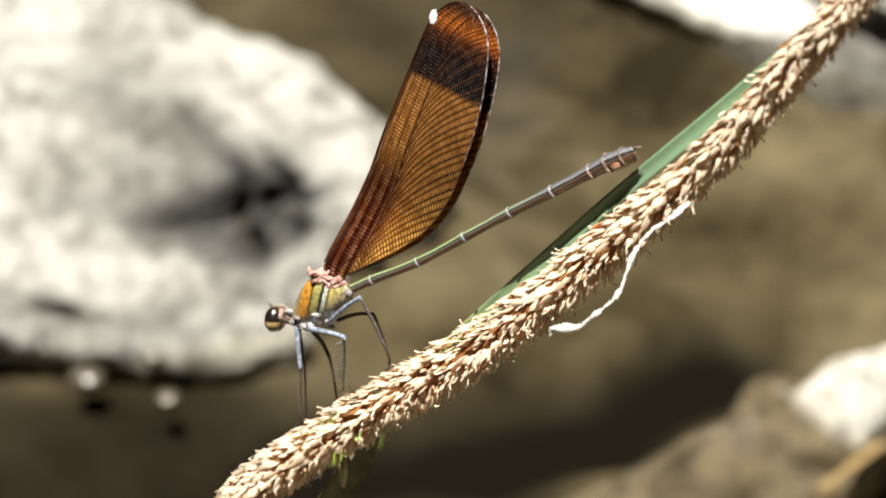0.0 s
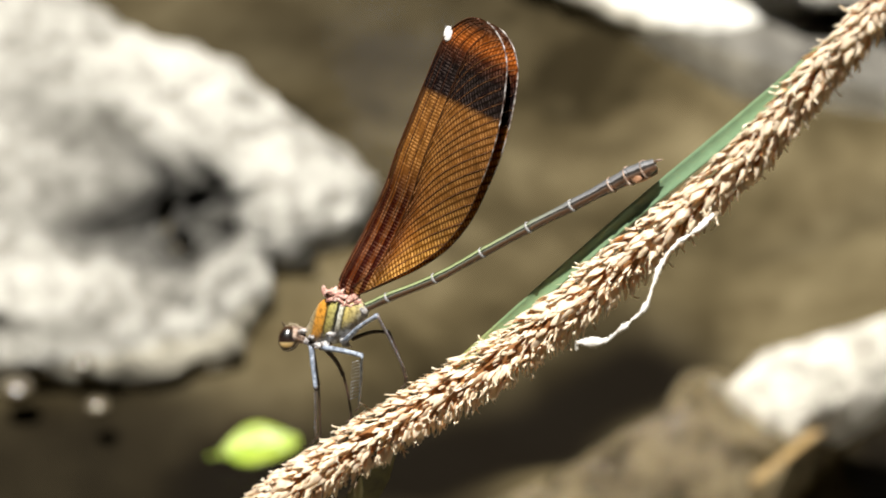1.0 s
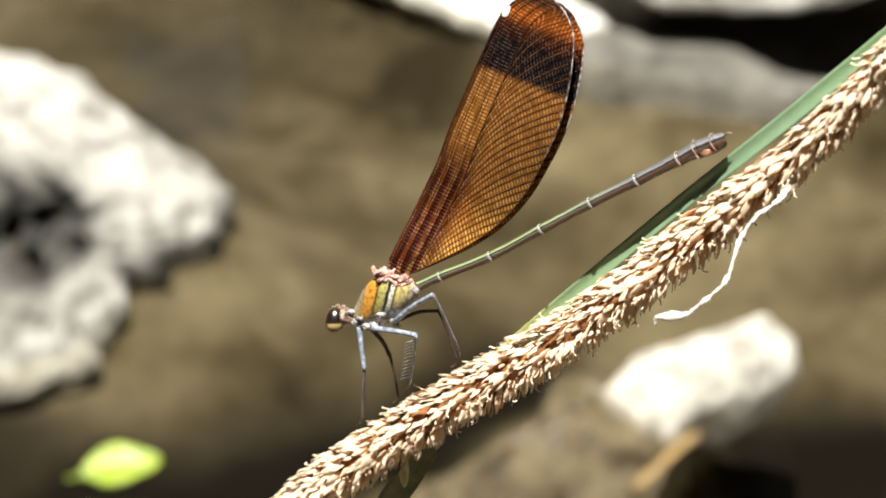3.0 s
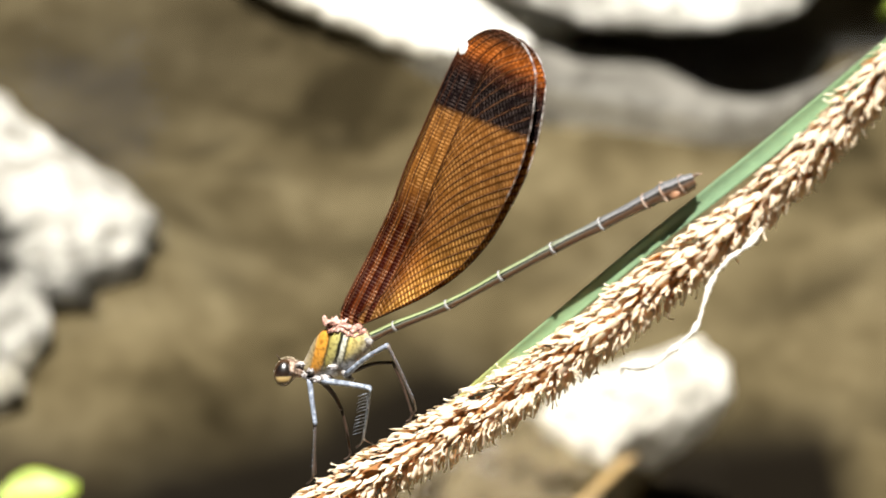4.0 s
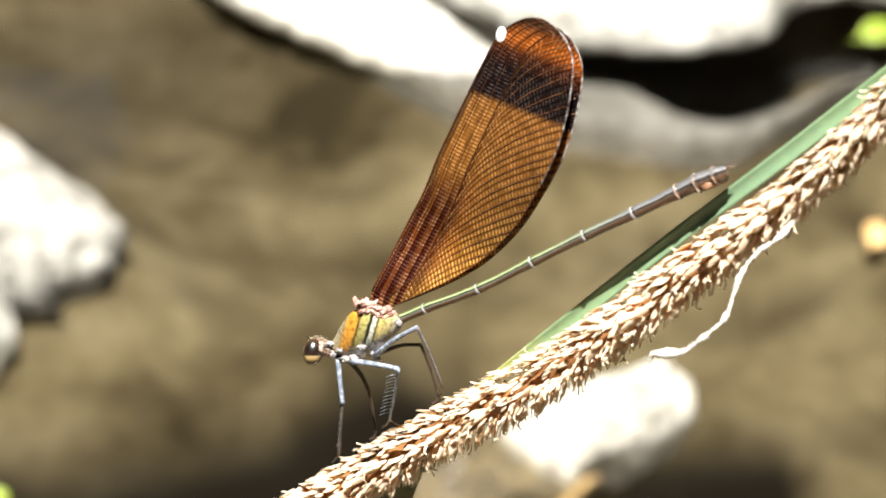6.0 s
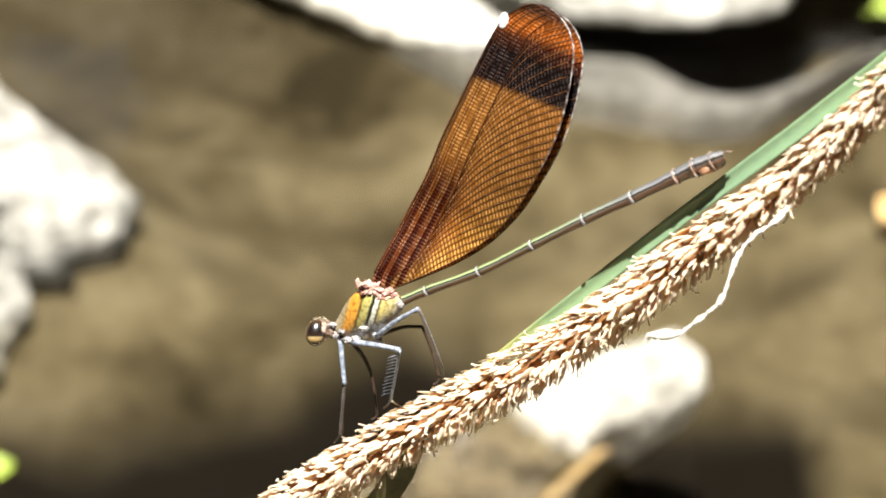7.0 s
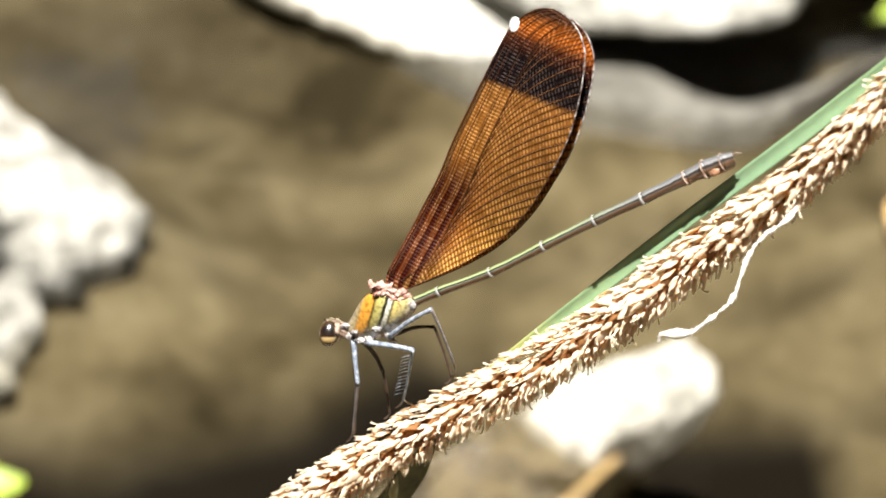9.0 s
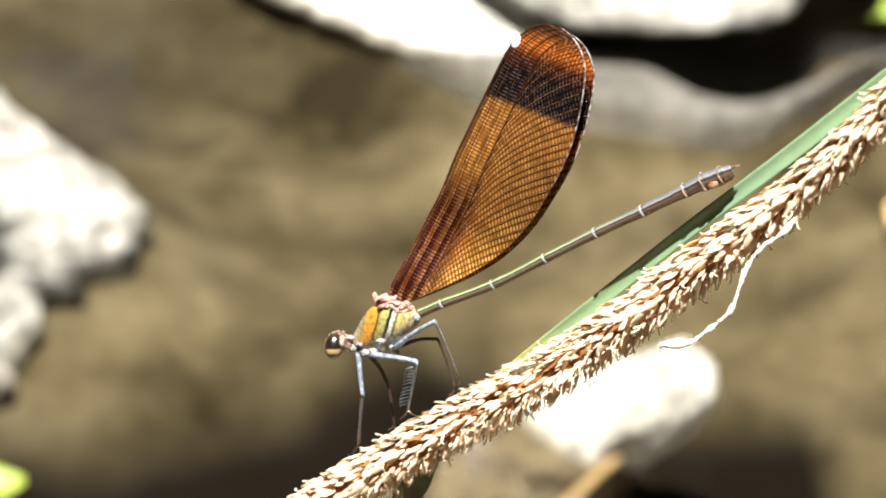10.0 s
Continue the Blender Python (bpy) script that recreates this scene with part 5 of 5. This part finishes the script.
    # legs, near and far
    leg(fly, base, ([(626, 604, 16), (629, 640, 32), (633.5, 681, 46)], [(633.5, 681, 46), (630, 720, 40), (625, 768, 28)], [(625, 768, 28), (621, 776, 26), (614, 782, 24)]), (4.6, 2.3, 1.5), (PRUINOSE, BROWN_LEG, DARK_LEG), ((-0.9, 0.35), 4, 8, "tibia"), "whitish front leg")
    leg(fly, base, ([(624, 604, -12), (627, 640, -18), (630, 676, -20)], [(630, 676, -20), (629, 720, -18), (629, 764, -10)], [(629, 764, -10), (625, 770, -8), (620, 775, -6)]), (3.4, 2.0, 1.4), (DARK_LEG, DARK_LEG, DARK_LEG))
    leg(fly, base, ([(650, 607, 18), (690, 612, 52), (731, 620, 84)], [(731, 620, 84), (724, 662, 64), (714, 708, 40)], [(714, 708, 40), (709, 716, 20), (701, 722, 20)]), (5.0, 2.4, 1.5), (PRUINOSE, PRUINOSE, DARK_LEG), ((-0.97, 0.22), 21, 12, "tibia"), "whitish middle leg")
    leg(fly, base, ([(646, 607, -14), (666, 632, -24), (678, 658, -26)], [(678, 658, -26), (685, 692, -22), (690, 732, -12)], [(690, 732, -12), (686, 738, -8), (679, 742, -4)]), (4.2, 2.4, 1.5), (DARK_LEG, DARK_LEG, DARK_LEG))
    leg(fly, base, ([(690, 596, 20), (727, 568, 46), (764, 548, 68)], [(764, 548, 68), (783, 592, 56), (805, 648, 40)], [(805, 648, 40), (806, 660, 22), (800, 668, 22)]), (4.6, 2.6, 1.5), (PRUINOSE, BROWN_LEG, DARK_LEG), ((0.9, 0.35), 5, 12, "tibia"), "whitish hind leg")
    leg(fly, base, ([(700, 592, -18), (735, 580, -30), (769, 579, -32)], [(769, 579, -32), (785, 620, -26), (799, 668, -12)], [(799, 668, -12), (795, 676, -8), (788, 680, -4)]), (3.6, 2.4, 1.5), (DARK_LEG, DARK_LEG, DARK_LEG))
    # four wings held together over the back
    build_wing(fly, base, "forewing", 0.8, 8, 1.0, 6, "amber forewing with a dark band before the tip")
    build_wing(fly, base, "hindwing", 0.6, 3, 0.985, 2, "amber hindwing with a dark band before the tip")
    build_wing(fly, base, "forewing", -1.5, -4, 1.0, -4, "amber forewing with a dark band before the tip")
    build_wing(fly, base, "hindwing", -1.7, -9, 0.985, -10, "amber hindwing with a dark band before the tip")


GREY_PLATE = noise_mat("grey_breast_plate", [(0.38, (0.04, 0.03, 0.028)), (0.50, (0.22, 0.20, 0.19)), (0.64, (0.48, 0.46, 0.45))], 1500, rough=0.6, bump=0.4, bump_scale=2200, bump_dist=0.00008)
OVI = noise_mat("orange_brown_valve", [(0.3, (0.13, 0.06, 0.03)), (0.6, (0.34, 0.18, 0.10))], 1000, rough=0.4, bump=0.3, bump_dist=0.00005)
build_damselfly()


# ---------------------------------------------------------------- small things in the stream
def floating_leaf(name, place, length, width, turn, tip, mat, label, curl=0.12):
    """A fallen leaf with a midrib, cupped, lying on its support."""
    e = new(name)
    e.location = place
    e.rotation_euler = (radians(tip), 0, radians(turn))
    tagged(e, label, "leaf")
    bm = bmesh.new()
    rows = []
    for i in range(17):
        u = i / 16
        w = width * 0.5 * math.sin(math.pi * min(1, u * 0.97 + 0.02)) ** 0.75 * (1 - 0.25 * u)
        row = []
        for j in range(9):
            a = j / 4 - 1
            z = curl * width * (a * a) + 0.05 * length * math.sin(u * 3.0) + 0.0008 * math.sin(9 * u + 4 * a)
            row.append(bm.verts.new(((u - 0.5) * length, a * w, z)))
        rows.append(row)
    for r0, r1 in zip(rows, rows[1:]):
        for j in range(8):
            bm.faces.new((r0[j], r1[j], r1[j + 1], r0[j + 1]))
    ext = bmesh.ops.extrude_face_region(bm, geom=bm.faces[:])
    for v in ext["geom"]:
        if isinstance(v, bmesh.types.BMVert):
            v.co.z -= 0.0006
    part("leaf_blade", bm, mat, e)
    rib = [Vector(((u - 0.5) * length, 0, 0.0006 + 0.05 * length * math.sin(min(1, u) * 3.0))) for u in np.linspace(-0.2, 1, 20)]
    part("midrib", tube(bmesh.new(), rib, 0.0007, 6), mat, e)
    return e


YELLOW_GREEN = noise_mat("yellow_green_leaf", [(0.3, (0.15, 0.23, 0.015)), (0.7, (0.32, 0.40, 0.04))], 60, rough=0.45, bump=0.3, bump_dist=0.0004)
ORANGE_LEAF = noise_mat("orange_leaf", [(0.3, (0.58, 0.33, 0.11)), (0.7, (0.80, 0.58, 0.28))], 60, rough=0.5, bump=0.3, bump_dist=0.0004)
DRIFTING = floating_leaf("fallen_leaf", (-0.186, 0.552, 0.006), 0.034, 0.024, 15, 12, YELLOW_GREEN, "yellow-green fallen leaf floating on the stream")
floating_leaf("fallen_leaf", (0.2135, 0.765, 0.005), 0.019, 0.015, 70, 25, ORANGE_LEAF, "small orange fallen leaf on the stream")
floating_leaf("fallen_leaf", (0.236, 0.935, 0.022), 0.026, 0.016, 30, 20, YELLOW_GREEN, "small yellow-green leaf at the edge of the slab")
twig_mat = noise_mat("tan_twig", [(0.3, (0.14, 0.09, 0.03)), (0.7, (0.32, 0.21, 0.08))], 120, rough=0.6, bump=0.4, bump_dist=0.0005)


def build_twig():
    e = new("dry_grass_blade")
    e.location = grid_place(1010, 880, 1.035)
    tagged(e, "tan dry grass blade lying along the wet stone", "grass")
    pts = [Vector(p) - e.location for p in spline([grid_place(1068, 838, 1.045), grid_place(1040, 862, 1.04), grid_place(1000, 900, 1.03), grid_place(950, 945, 1.02)], 24)]
    part("blade", tube(bmesh.new(), pts, [0.0032 - 0.001 * i / 24 for i in range(25)], 8, 0.5), twig_mat, e)


def build_glint_pebbles():
    """Smooth wet pebbles added in place of glinting ripples; they break the water and catch the sun."""
    mat = noise_mat("glint_pebble", [(0.3, (0.06, 0.05, 0.035)), (0.7, (0.14, 0.12, 0.085))], 60, rough=0.2, bump=0, spec=1.0)
    bm = bmesh.new()
    bmesh.ops.create_icosphere(bm, subdivisions=4, radius=1)
    for v in bm.verts:
        v.co *= 1 + 0.12 * noise.noise(v.co * 0.9)
        v.co = Vector((v.co.x * 0.014, v.co.y * 0.011, v.co.z * (0.0055 if v.co.z > 0 else 0.012)))
    first = part("pebble", bm, mat, None)
    tagged(first, "small smooth dark wet pebble added to stand in for a glint on the water", "pebble", "wet pebbles in the stream")
    spots = [(-0.305, 0.600, 0.62), (-0.277, 0.620, 0.4), (-0.263, 0.588, 0.38), (-0.331, 0.623, 0.5)]
    rnd = random.Random(12)
    for k, (x, y, s) in enumerate(spots):
        p = Vector((x, y, -0.002))
        m = Matrix.Translation(p) @ Matrix.Rotation(rnd.uniform(0, 6), 4, "Z") @ Matrix.Rotation(rnd.uniform(-0.12, 0.12), 4, "X")
        ob = first if k == 0 else copy_thing(first, m)
        if k == 0:
            ob.matrix_world = m
        ob.scale = (s, s, s)


build_twig()
build_glint_pebbles()


def motions():
    for e, base in SWAYING:
        walk(e, [(t, m @ Matrix.Translation(base)) for t, m in SWAY])
    # the leaf drifts on the slow water
    walk(DRIFTING, [(t, pose(-0.186 + dx, 0.552, 0.006, 12, 0, 15)) for t, dx in ((0, 0.013), (0.5, 0.010), (2, 0.006), (3.5, 0.004), (4, 0.001), (6, -0.013), (8, -0.017), (10, -0.017))])


motions()
